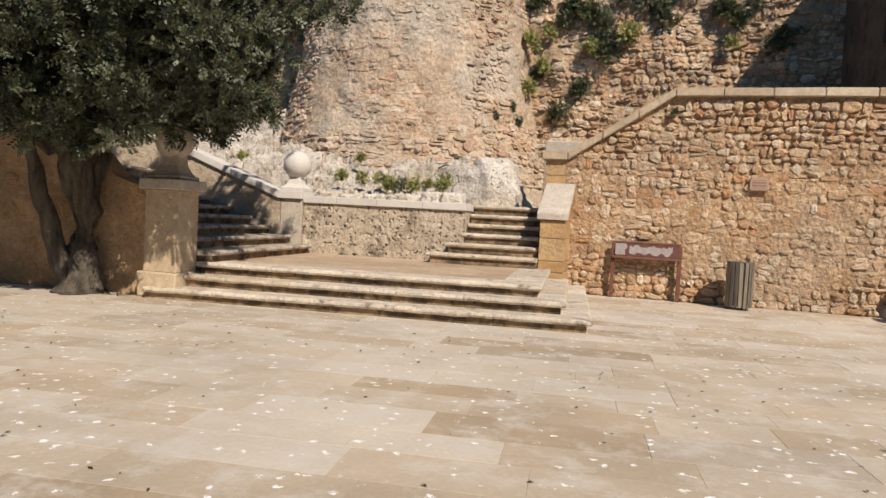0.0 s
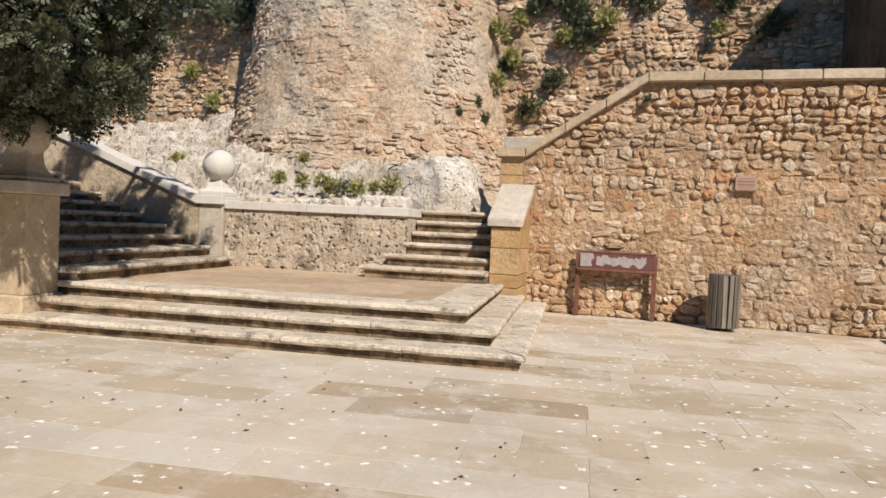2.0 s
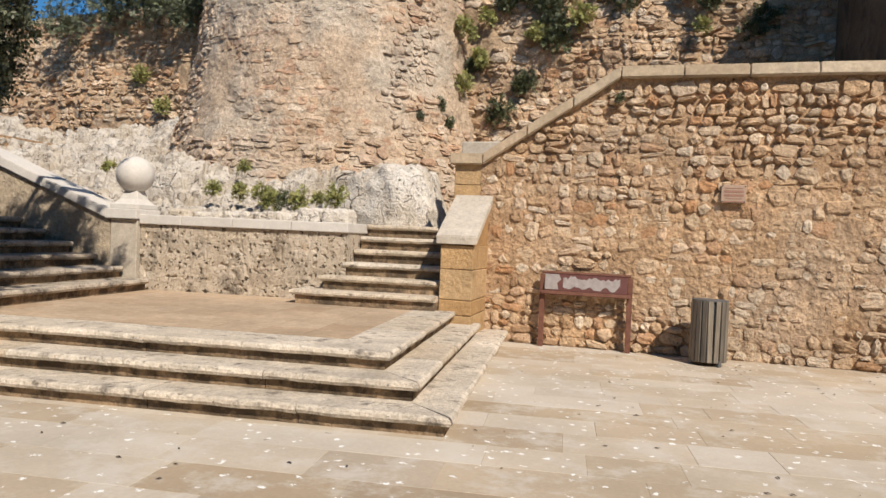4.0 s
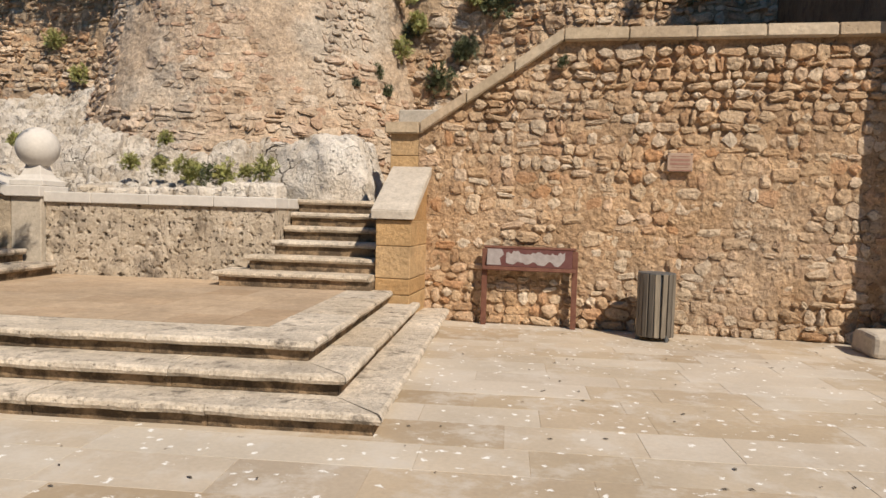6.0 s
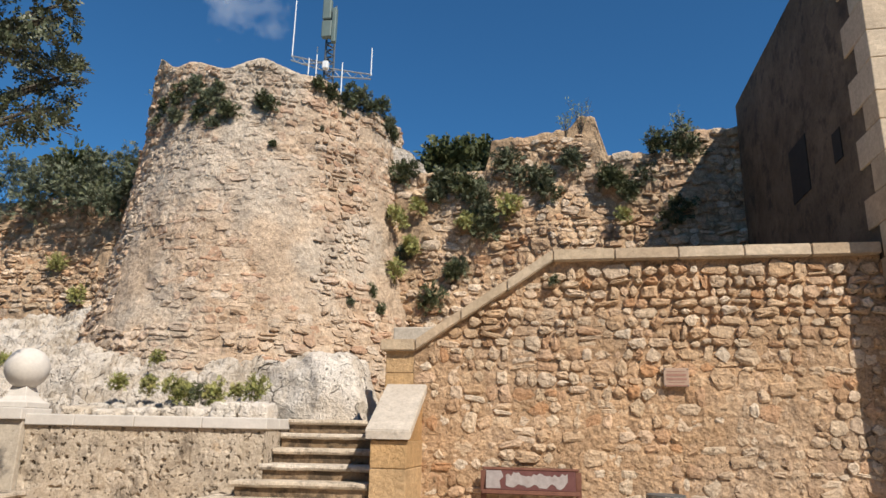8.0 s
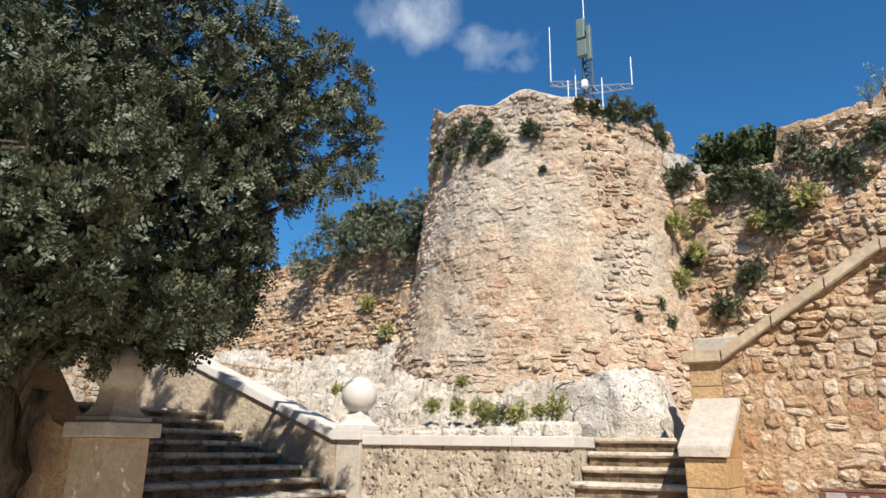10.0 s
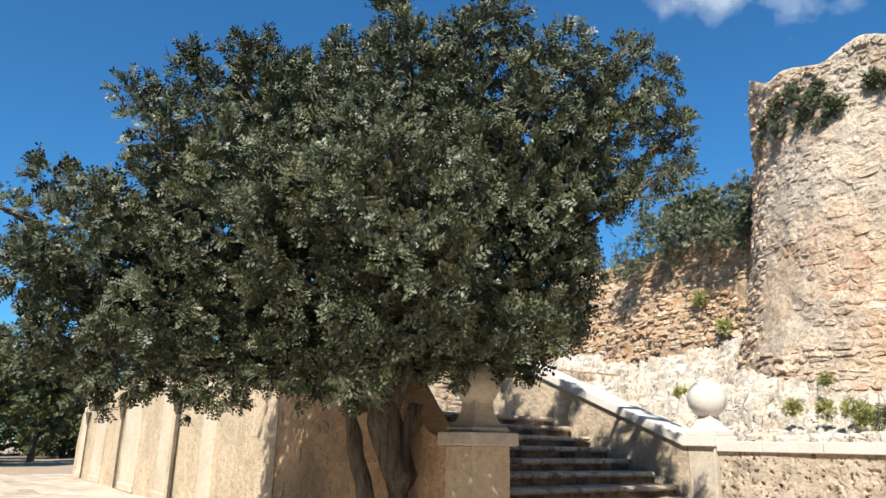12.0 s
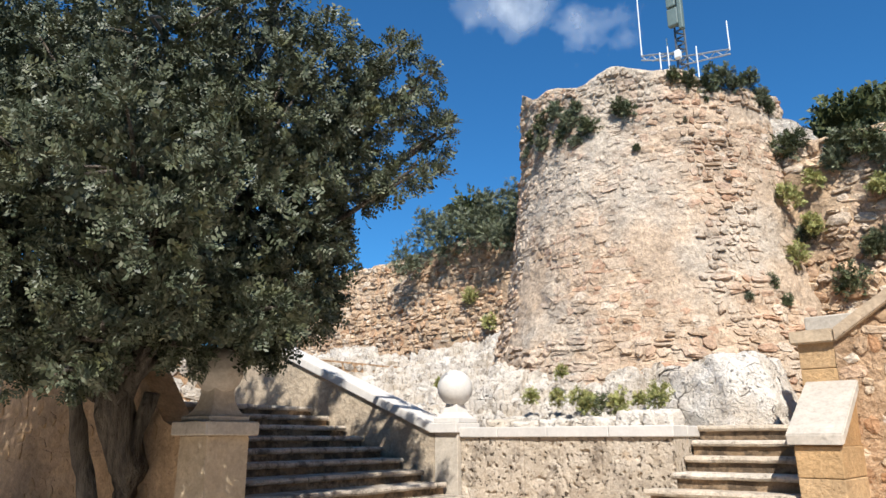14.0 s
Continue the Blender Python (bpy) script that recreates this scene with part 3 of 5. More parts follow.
def pbox(name, parent, material, u0, u1, v0, v1, z0, z1, bevel=0.01, uneven=0.0, label=""):
    bm = bmesh.new()
    box(bm, u0, u1, v0, v1, z0, z1, bevel)
    if uneven:
        rough(bm, uneven, 3)
    bmesh.ops.transform(bm, matrix=PM, verts=bm.verts)
    return part(name, bm, material, parent, label)


low_wall = empty("wall_low", "low pitted stone wall at the back of the landing with pale coping", "wall", kind="structure")
bm = bmesh.new()
box(bm, -5.42, -2.224, 4.47, 4.85, 3 * RISE - 0.02, 1.435)
box(bm, -2.62, -2.226, 4.86, 5.62, 3 * RISE - 0.02, 1.435)
bmesh.ops.transform(bm, matrix=PM, verts=bm.verts)
part("wall_core", bm, PLASTER, low_wall)
bm = bmesh.new()
V = []
for i in range(241):
    col = []
    for j in range(91):
        u, z = -5.42 + 3.198 * i / 240, 0.40 + 1.035 * j / 90
        q = Vector((u, 3.0, z))
        dv = 0.012 * noise.noise(q * 2.5) + 0.010 * noise.noise(q * 8) + 0.04 * max(0.0, noise.noise(q * 5.5 + Vector((9, 0, 0))) - 0.25) + 0.16 * max(0.0, noise.noise(q * 14) - 0.36) + 0.012 * max(0.0, 1 - abs(noise.noise(Vector((u * 1.6, z * 0.45, 5.0)))) / 0.035)
        col.append(bm.verts.new(W(u, 4.437 + dv, z)))
    V.append(col)
for a, b in zip(V, V[1:]):
    for j in range(90):
        bm.faces.new((a[j], b[j], b[j + 1], a[j + 1]))
part("wall_face", bm, PLASTER, low_wall, smooth=True)
for u0, u1 in ((-5.42, -4.75), (-4.75, -3.95), (-3.95, -3.05), (-3.05, -2.20)):
    pbox("coping_stone", low_wall, COPING, u0 + 0.002, u1 - 0.002, 4.39, 4.90, 1.437, 1.577, 0.012)
pbox("coping_stone", low_wall, COPING, -2.70, -2.20, 4.904, 5.66, 1.437, 1.577, 0.012)


def finial(name, u, v, zbase, r, half, zball, material, label, body=None):
    ob = empty(name, label, "finial")
    bm = bmesh.new()
    prof = [(half, zbase), (half, zbase + 0.07), (half * 0.82, zbase + 0.09), (half * 0.60, zbase + 0.15), (half * 0.44, zball - r * 0.90), (half * 0.40, zball - r * 0.8)]
    if body == "urn":
        prof = [(half, zbase), (half, zbase + 0.05), (half * 0.86, zbase + 0.06), (half * 0.70, zbase + 0.11), (half * 0.56, zbase + 0.19), (half * 0.50, zball - r * 0.95), (half * 0.52, zball - r * 0.6)]
    rings = []
    for h, z in prof:
        rings.append([bm.verts.new((u + a * h, v + b * h, z)) for a, b in ((-1, -1), (1, -1), (1, 1), (-1, 1))])
    for r0, r1 in zip(rings, rings[1:]):
        for k in range(4):
            bm.faces.new((r0[k], r0[(k + 1) % 4], r1[(k + 1) % 4], r1[k]))
    bm.faces.new(list(reversed(rings[0])))
    bm.faces.new(rings[-1])
    bmesh.ops.bevel(bm, geom=[e for e in bm.edges], offset=0.006, segments=1, affect="EDGES")
    bmesh.ops.transform(bm, matrix=PM, verts=bm.verts)
    part("finial_base", bm, material, ob)
    bm = bmesh.new()
    bmesh.ops.create_uvsphere(bm, u_segments=40, v_segments=24, radius=r, matrix=Matrix.Translation((u, v, zball)))
    bmesh.ops.transform(bm, matrix=PM, verts=bm.verts)
    part("ball", bm, material, ob, smooth=True)
    return ob


pedestal = empty("stair_pedestal", "pale stone newel pedestal where low wall meets stair rail", "pedestal", kind="structure")
pbox("pedestal_body", pedestal, CAP, -5.86, -5.43, 4.36, 4.86, 3 * RISE - 0.02, 1.50, 0.012, 0.004)
pbox("pedestal_cap", pedestal, COPING, -5.92, -5.41, 4.30, 4.92, 1.502, 1.65, 0.012)
finial("ball_finial", -5.66, 4.62, 1.652, 0.275, 0.24, 2.175, COPING, "smooth pale stone ball finial on a flared foot")

# ---------- stair on the other side, going up along its sloping rail ----------
side_stair = empty("side_stair", "wide flight of dark-stained stone steps with shade-darkened risers under the tree", "steps", kind="structure")
SR, ST = 0.165, 0.42
for k in range(9):
    uf, z0 = -5.16 - ST * k, 3 * RISE + SR * k
    cuts = [0.62 if k else 0.64, 1.6 + 0.2 * (k % 3), 2.9 + 0.15 * (k % 2), 4.30]
    for i, (a, b) in enumerate(zip(cuts, cuts[1:])):
        step_stone(side_stair, lambda s, d, z, uf=uf, z0=z0: W(uf - d, s, z0 + z), 0.55, SR, a + 0.003, b - 0.003, 0, 0, 120 + 5 * k + i, "step_stone", BLACKSTEP)
for k in range(9):
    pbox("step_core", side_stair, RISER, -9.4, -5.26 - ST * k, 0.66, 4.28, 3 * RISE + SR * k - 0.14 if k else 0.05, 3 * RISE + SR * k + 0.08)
pbox("stair_landing", side_stair, STEP, -17, -9.0, 0.62, 7.5, 1.2, 3 * RISE + SR * 9 - 0.005, 0.01)

rail_wall = empty("wall_stair_parapet", "pitted stone parapet with sloping white coping beside the stair", "wall", kind="structure")
RSL = SR / ST


def rail_z(u):
    return 1.64 + (-5.88 - u) * RSL


bm = bmesh.new()
prism(bm, [(-11.2, 0.3), (-5.87, 0.3), (-5.87, rail_z(-5.87) - 0.14), (-11.2, rail_z(-11.2) - 0.14)], 4.36, 4.80, lambda a, b, d: W(a, d, b))
part("parapet_body", bm, PARAPET, rail_wall)
us = [-5.9, -7.0, -8.2, -9.3, -10.3, -11.25]
for b, a in zip(us, us[1:]):
    bm = bmesh.new()
    prism(bm, [(a + 0.002, rail_z(a) - 0.145), (b - 0.002, rail_z(b) - 0.145), (b - 0.002, rail_z(b)), (a + 0.002, rail_z(a))], 4.30, 4.86, lambda p, q, d: W(p, d, q))
    bmesh.ops.bevel(bm, geom=bm.edges[:], offset=0.012, segments=2, affect="EDGES")
    part("coping_stone", bm, COPING, rail_wall)

back_wall = empty("wall_stair_head", "pale rubble wall at the head of the side stair", "wall", kind="structure")
bm = bmesh.new()
box(bm, -13.0, -12.5, -5.2, 6.5, 0.0, 3.35)
part("wall_body", bm, MORTAR, back_wall)
r6 = random.Random(33)
masonry(back_wall, courses(11.6, 3.3, 0.34, 0.2, r6), lambda a, b, d: Vector((-12.5 + d, -5.1 + a, b)), ROCK, r6, (0.01, 0.05), 0, None, "stone", "wall_stones", lambda a, b: b > 1.7)

# ---------- front pier with its urn-like ball ----------
pier = empty("stair_pier", "cream stone corner pier with moulded cap beside the tree", "pillar", kind="structure")
pbox("pier_plinth", pier, PIER, -5.97, -5.40, 0.03, 0.66, 0.0, 0.34, 0.02, 0.012)
pbox("pier_body", pier, PIER, -5.92, -5.43, 0.09, 0.61, 0.34, 1.455, 0.012, 0.006)
pbox("pier_cap", pier, CAP, -5.98, -5.36, 0.02, 0.68, 1.457, 1.60, 0.015)
urn = finial("stone_urn_finial", -5.67, 0.34, 1.602, 0.255, 0.25, 2.13, CAP, "weathered stone ball finial on a flared square foot", "urn")

# ---------- long wall beyond the pier ----------
wall_left = empty("wall_west", "sunlit ochre stone wall with pilasters along the square", "wall", kind="structure")
def wall_run(prof, material, v0=0.24):
    bm = bmesh.new()
    prism(bm, [(prof[0][0], 0.0)] + prof + [(prof[-1][0], 0.0)], v0, 0.62, lambda a, b, d: W(a, d, b))
    part("wall_body", bm, material, wall_left)


wall_run([(-5.93, 1.44), (-6.5, 1.62), (-7.3, 2.45), (-8.0, 2.72), (-11.0, 2.8)], LEFTWALL)
wall_run([(-11.0, 3.0), (-19.5, 3.35), (-27.5, 3.2), (-29.2, 3.0), (-30.6, 2.3), (-31.0, 1.2)], WALLPANEL, 0.22)
for u, w, hh in ((-14.6, 0.8, 3.1), (-18.0, 0.9, 3.2), (-21.6, 1.7, 3.25), (-26.4, 1.5, 3.1), (-29.7, 0.8, 2.7)):
    pbox("pilaster", wall_left, BLEACHED, u - w / 2, u + w / 2, 0.185, 0.24, 0.0, hh, 0.015, 0.008)
    pbox("pilaster_foot", wall_left, BLEACHED, u - w / 2 - 0.06, u + w / 2 + 0.06, 0.14, 0.23, 0.0, 0.22, 0.03, 0.015)
rng = random.Random(21)
for u0, length, material, height in ((-11.0, 4.4, LEFTWALL, 2.6), (-30.4, 19.0, WALLPANEL, 2.9)):
    masonry(wall_left, [it for it in courses(length, height, 0.27, 0.17, rng, lambda a, b: 0.012) if rng.random() < 0.7], lambda a, b, d: W(u0 + a, 0.24 - d, b), material, rng, (0.003, 0.020), 60, lambda it: -it[0], "stone", "wall_stones", lambda a, b: not (u0 > -12 and b > 1.5 and a > 3.3))
finial("far_ball_finial", -30.4, 0.42, 2.45, 0.2, 0.16, 2.85, COPING, "small white ball finial at the end of the long wall")
# the two thinner pipes are added to stand for narrow dark wall slots
for u, w, top in ((-16.86, 0.05, 2.45), (-22.9, 0.035, 2.4), (-28.7, 0.03, 2.3)):
    bm = bmesh.new()
    tube(bm, [W(u, 0.15, 0.02), W(u, 0.15, top - 0.2)], [w, w], 10)
    lathe(bm, W(u, 0.12, 0).x, W(u, 0.12, 0).y, [(w, top - 0.4), (w * 3.4, top), (w * 3.4, top + 0.06), (w * 2.8, top + 0.06)], 4)
    tagged(part("drainpipe", bm, BARK, None), "rusty brown drainpipe with a tapered hopper on the wall, thin ones standing for dark slots", "drainpipe", "drainpipes on the long wall")

# ---------- round tower ----------
TX, TY = -5.74, 6.84


def tower_r(z):
    return 3.18 + 0.021 * max(0.0, 9.5 - z) ** 2


def tower_rim(a):
    """Ragged top: higher towards the west."""
    return 9.45 - 0.65 * math.cos(a + 0.15) * 0.9 + 0.16 * math.sin(5 * a + 1) + 0.10 * math.sin(13 * a)


def tower_relief(q):
    return 0.07 * noise.noise(q * 0.7) + 0.05 * noise.noise(q * 2.2) + 0.035 * noise.noise(q * 6.0) + 0.022 * noise.noise(Vector((q.x * 11, q.y * 11, q.z * 17)))


tower = empty("round_tower", "round rubble tower of tan stone with eroded mortar face", "tower")
bm = bmesh.new()
seg, rows_z = 320, 150
grid = []
for i in range(seg):
    a = 6.28319 * i / seg
    col = []
    for j in range(rows_z + 1):
        t = j / rows_z
        z = 1.0 + t * (tower_rim(a) - 1.0)
        p = Vector((math.cos(a), math.sin(a), 0))
        r = tower_r(z)
        q = Vector((TX, TY, z)) + p * r
        r += tower_relief(q)
        col.append(bm.verts.new((TX + p.x * r, TY + p.y * r, z)))
    grid.append(col)
for i in range(seg):
    g0, g1 = grid[i], grid[(i + 1) % seg]
    for j in range(rows_z):
        bm.faces.new((g0[j], g1[j], g1[j + 1], g0[j + 1]))
bm.faces.new([g[-1] for g in grid])
part("tower_body", bm, TOWER_MORTAR, tower, smooth=True)
rng = random.Random(31)
A0, A1 = math.pi + 0.25, 2 * math.pi + 0.25          # the half that faces the square


def tower_place(a, b, d):
    ang = A0 + a / 3.3
    z = 2.2 + b
    r = tower_r(z)
    q = Vector((TX + r * math.cos(ang), TY + r * math.sin(ang), z))
    r += tower_relief(q) + d
    return Vector((TX + r * math.cos(ang), TY + r * math.sin(ang), z))


def tower_bare(a, b):
    """Stretches where the render has fallen and the courses stand out."""
    ang = A0 + a / 3.3
    return abs(ang - 5.58 - 0.05 * math.sin(b * 2)) < 0.17 or b < 1.1 or b > 6.1 or ang < 4.15


t_items = courses((A1 - A0) * 3.3, 7.6, 0.20, 0.138, rng, lambda a, b: 0.016 if tower_bare(a, b) else 0.010)


def tower_keep(a, b):
    ang = A0 + a / 3.3
    if b + 2.2 > tower_rim(ang) - 0.05:
        return False
    p = tower_place(a, b, 0)
    m = noise.noise(Vector((p.x, p.y, p.z)) * 0.55 + Vector((3, 1, 0)))
    return m > (-0.12 if not tower_bare(a, b) else -0.6)


t_items = [it for it in t_items if tower_keep(it[0], it[1])]
masonry(tower, t_items, tower_place, TOWER_STONE, rng, lambda a, b: (0.0, 0.07) if tower_bare(a, b) else (-0.006, 0.027), 300, lambda it: abs(A0 + it[0] / 3.3 - 4.95) * 3.3 + 0.5 * abs(it[1] - 2.5))

# ---------- curtain walls on both sides of the tower ----------
def curtain(name, label, x0, x1, y, z0, top, seed, lean=0.06, sx=0.23, sz=0.165, singles=300):
    ob = empty(name, label, "wall", kind="structure")
    nx, nz = max(8, int((x1 - x0) / 0.09)), 90
    bm = bmesh.new()
    V = []
    for i in range(nx + 1):
        x = x0 + (x1 - x0) * i / nx
        tz = top(x)
        col = []
        for j in range(nz + 1):
            z = z0 + (tz - z0) * j / nz
            q = Vector((x, y, z))
            dy = 0.22 * noise.noise(q * 0.5) + 0.10 * noise.noise(q * 1.7) + 0.045 * noise.noise(q * 5) + 0.02 * noise.noise(q * 13)
            col.append(bm.verts.new((x, y + lean * (z - z0) + dy, z)))
        col.append(bm.verts.new((x, y + 1.4, tz - 0.05)))
        V.append(col)
    for a, b in zip(V, V[1:]):
        for j in range(nz + 1):
            bm.faces.new((a[j], b[j], b[j + 1], a[j + 1]))
    part("wall_body", bm, CURTAIN_MORTAR, ob, smooth=True)
    r2 = random.Random(seed)

    def place(a, b, d):
        q = Vector((x0 + a, y, z0 + b))
        dy = 0.22 * noise.noise(q * 0.5) + 0.10 * noise.noise(q * 1.7) + 0.045 * noise.noise(q * 5) + 0.02 * noise.noise(q * 13)
        return Vector((x0 + a, y + lean * b + dy - d, z0 + b))

    its = [it for it in courses(x1 - x0, 7.5, sx, sz, r2, lambda a, b: 0.018) if z0 + it[1] < min(top(x0 + it[0] + e) for e in (-0.3, 0, 0.3)) - 0.06 and noise.noise(Vector((it[0] * 0.5, seed, it[1] * 0.5))) > -0.34]
    masonry(ob, its, place, CURTAIN_STONE, r2, (0.0, 0.10), singles, lambda it: it[0] + abs(it[1] - 4))
    return ob


def step_fn(edges):
    """Broken wall top: straight between the given points, with small teeth."""
    def f(x):
        v = edges[-1][1]
        for (xa, za), (xb, zb) in zip(edges, edges[1:]):
            if xa <= x < xb:
                v = za + (zb - za) * (x - xa) / (xb - xa)
                break
        return v + 0.07 * noise.noise(Vector((x * 2.3, 4, 0))) + 0.05 * noise.noise(Vector((x * 7, 9, 0)))
    return f


curtain("wall_curtain_east", "ruined rubble curtain wall with merlons and hanging bushes", -3.4, 7.5, 5.9, 1.2, step_fn([(-3.4, 7.45), (-0.2, 7.5), (-0.1, 8.25), (1.75, 8.45), (2.0, 8.8), (2.35, 8.7), (2.6, 7.75), (4.0, 7.7), (4.15, 8.25), (7.6, 8.4)]), 41)
curtain("wall_curtain_west", "rubble curtain wall behind pale rock beside the tower", -24.0, -8.0, 7.4, 1.6, step_fn([(-24, 7.4), (-16, 7.7), (-7.9, 7.95)]), 42, singles=300)
bm = bmesh.new()
prism(bm, [(-3.4, 6.0), (-1.75, 6.0), (-1.75, 7.7), (-2.1, 8.05), (-2.9, 8.55), (-3.4, 8.6)], 6.3, 7.4, lambda a, b, d: Vector((a, d, b)))
bmesh.ops.subdivide_edges(bm, edges=bm.edges[:], cuts=5, use_grid_fill=True)
rough(bm, 0.05, 2.5)
rough(bm, 0.03, 7)
tagged(part("wall_tower_shoulder", bm, BOULDER), "pale ruined wall stub beside the tower top", "wall", kind="structure")

# ---------- pale rock under the tower ----------
def rock_height(x, y):
    """Worn ledges that climb to the foot of the tower."""
    w = Vector((x, y, 0))
    d = math.hypot(x - TX, y - TY)
    base = 1.42 + 0.33 * max(0.0, y + 0.1) + 0.09 * max(0.0, -5.2 - x) + 0.22 * noise.noise(w * 0.6)
    base += 0.5 * max(0.0, 1 - max(0.0, d - 3.6) / 1.6)
    for s, amp in ((0.9, 0.18), (2.4, 0.07)):
        dist, pts = noise.voronoi(Vector((x, y * 1.6, 0)) * s + noise.noise_vector(w * s * 1.5) * 0.4)
        base += amp * (noise.cell(pts[0] * 7.3) - 0.5) - amp * 0.5 * max(0.0, 1 - (dist[1] - dist[0]) / 0.2)
    step = 0.30
    f = base / step + 0.5 * noise.noise(w * 1.1)
    t = f - math.floor(f)
    ledge = (math.floor(f) + min(1.0, max(0.0, (t - 0.35) * 2.6))) * step
    return 0.55 * base + 0.45 * ledge + 0.08 * noise.noise(w * 3.3) + 0.055 * noise.noise(w * 8) + 0.03 * noise.noise(w * 19) - 0.20 * max(0.0, 1 - abs(noise.noise(Vector((x * 1.2, y * 2.6, 3)))) / 0.08) - 0.08 * max(0.0, 1 - abs(noise.noise(Vector((x * 3.1, y * 3.4, 8)))) / 0.10)


bm = bmesh.new()
gx, gy = 300, 170
V = []
for i in range(gx + 1):
    col = []
    for j in range(gy + 1):
        u, v = -17.0 + 14.2 * i / gx, 4.86 + (12.0 - 4.86) * (j / gy) ** 1.15
        p = W(u, v, 0)
        z = rock_height(p.x, p.y)
        if u > -5.9:
            z = min(z, 1.36 + max(0.0, v - 5.0) * 1.3)
        jit = noise.noise_vector(Vector((p.x, p.y, z)) * 3.0) * 0.08 * min(1, j / 6)
        col.append(bm.verts.new((p.x + jit.x, p.y + jit.y, z)))
    V.append(col)
for a, b in zip(V, V[1:]):
    for j in range(gy):
        bm.faces.new((a[j], b[j], b[j + 1], a[j + 1]))
tagged(part("rock_outcrop", bm, ROCK), "pale eroded limestone outcrop under the tower", "rock", kind="structure")


def boulder(name, centre, size, seed, label, material=BOULDER, sub=4, square=0.58):
    bm = bmesh.new()
    bmesh.ops.create_icosphere(bm, subdivisions=sub, radius=1.0)
    for v in bm.verts:
        c = v.co.copy()
        m = max(abs(c.x), abs(c.y), abs(c.z))
        c = c.lerp(c / m, square)
        k = 1 + 0.22 * noise.noise(c * 1.3 + Vector((seed, 0, 0))) + 0.09 * noise.noise(c * 3 + Vector((seed, 2, 0))) + 0.03 * noise.noise(c * 9 + Vector((seed, 5, 0)))
        v.co = Vector((c.x * size[0], c.y * size[1], c.z * size[2])) * k + Vector(centre)
    return tagged(part(name, bm, material, smooth=True), label, "rock", "boulders behind the low wall")


# one wide weathered boulder above the small stair
bm = bmesh.new()
prism(bm, [(-3.76, 1.2), (-3.76, 2.00), (-3.45, 2.44), (-2.92, 2.51), (-2.18, 2.63), (-1.84, 2.57), (-1.64, 2.17), (-1.46, 1.60), (-1.42, 1.2)], 1.15, 2.6, lambda a, b, d: Vector((a, d, b)))
bmesh.ops.triangulate(bm, faces=bm.faces[:])
for _ in range(4):
    bmesh.ops.subdivide_edges(bm, edges=[e for e in bm.edges if e.calc_length() > 0.09], cuts=1)
    bmesh.ops.triangulate(bm, faces=[f for f in bm.faces if len(f.verts) > 4])
for _ in range(2):
    bmesh.ops.smooth_vert(bm, verts=bm.verts[:], factor=0.5, use_axis_x=True, use_axis_y=True, use_axis_z=True)
for v in bm.verts:
    if v.co.y < 1.7:
        v.co.y += 0.28 * max(0.0, v.co.z - 1.75) + 0.35 * max(0.0, -2.15 - v.co.x)
rough(bm, 0.09, 1.4)
rough(bm, 0.07, 3.8)
rough(bm, 0.022, 11)
tagged(part("boulder", bm, BOULDER, smooth=True), "wide pale cream boulder with a stained face above the small stair", "rock", "boulders behind the low wall")
r5 = random.Random(45)
u = -5.35
while u < -2.75:
    w = r5.uniform(0.35, 0.8)
    p = W(u + w / 2, 5.12, 1.52 + r5.uniform(-0.03, 0.05))
    boulder("rock_ledge", tuple(p), (w * 0.48, 0.2, r5.uniform(0.17, 0.24)), 10.0 + u, "roughly squared pale rock ledge behind the low wall", sub=4, square=0.85)
    u += w

# terrace behind the retaining wall
bm = bmesh.new()
prism(bm, [(-0.9, 0.0), (6.2, 0.0), (6.2, 3.1), (1.6, 3.1), (-0.9, 2.1)], 0.53, 6.2, lambda a, b, d: Vector((a, d, b)))
tagged(part("terrace", bm, JOINT), "earth terrace behind the retaining wall", "terrace", kind="structure")
bm = bmesh.new()
box(bm, -1.0, 0.3, 1.05, 1.45, 1.6, 2.98, 0.02)
rough(bm, 0.02, 3)
tagged(part("wall_inner_parapet", bm, CAP), "pale inner parapet block above the small stair", "wall", kind="structure")

# ---------- church corner ----------
church = empty("church", "tall church with weathered, shade-darkened side and pale quoins", "church")
CX, CY, CB, CT = 5.45, -0.50, 6.1, 8.7
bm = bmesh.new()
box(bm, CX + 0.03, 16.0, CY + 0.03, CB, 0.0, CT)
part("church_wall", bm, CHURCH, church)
rng = random.Random(51)
z = 0.0
i = 0
while z < CT - 0.1:
    h = rng.uniform(0.34, 0.46)
    L, M = (0.75, 0.42) if i % 2 else (0.42, 0.75)
    bm = bmesh.new()
    box(bm, CX, CX + L, CY, CY + M, z + 0.004, min(CT, z + h) - 0.004, 0.012)
    rough(bm, 0.006, 4)
    part("quoin", bm, TANCAP, church)
    z += h
    i += 1
for y, z, w, h in ((2.1, 5.3, 0.85, 0.95), (0.75, 5.3, 0.3, 0.45)):
    bm = bmesh.new()
    box(bm, CX + 0.015, CX + 0.2, y, y + w, z, z + h)
    part("window_recess", bm, DARK, church)
bm = bmesh.new()
box(bm, 5.55, 5.95, CY - 0.22, CY + 0.02, 0.0, 1.25, 0.02)
part("jamb_base", bm, TANCAP, church)

bm = bmesh.new()
box(bm, 4.88, 5.43, -0.93, -0.30, 0.0, 0.26, 0.05)
bmesh.ops.subdivide_edges(bm, edges=bm.edges[:], cuts=2, use_grid_fill=True)
rough(bm, 0.03, 3)
tagged(part("stone_block", bm, CAP), "rough pale stone block lying against the church corner", "stone")

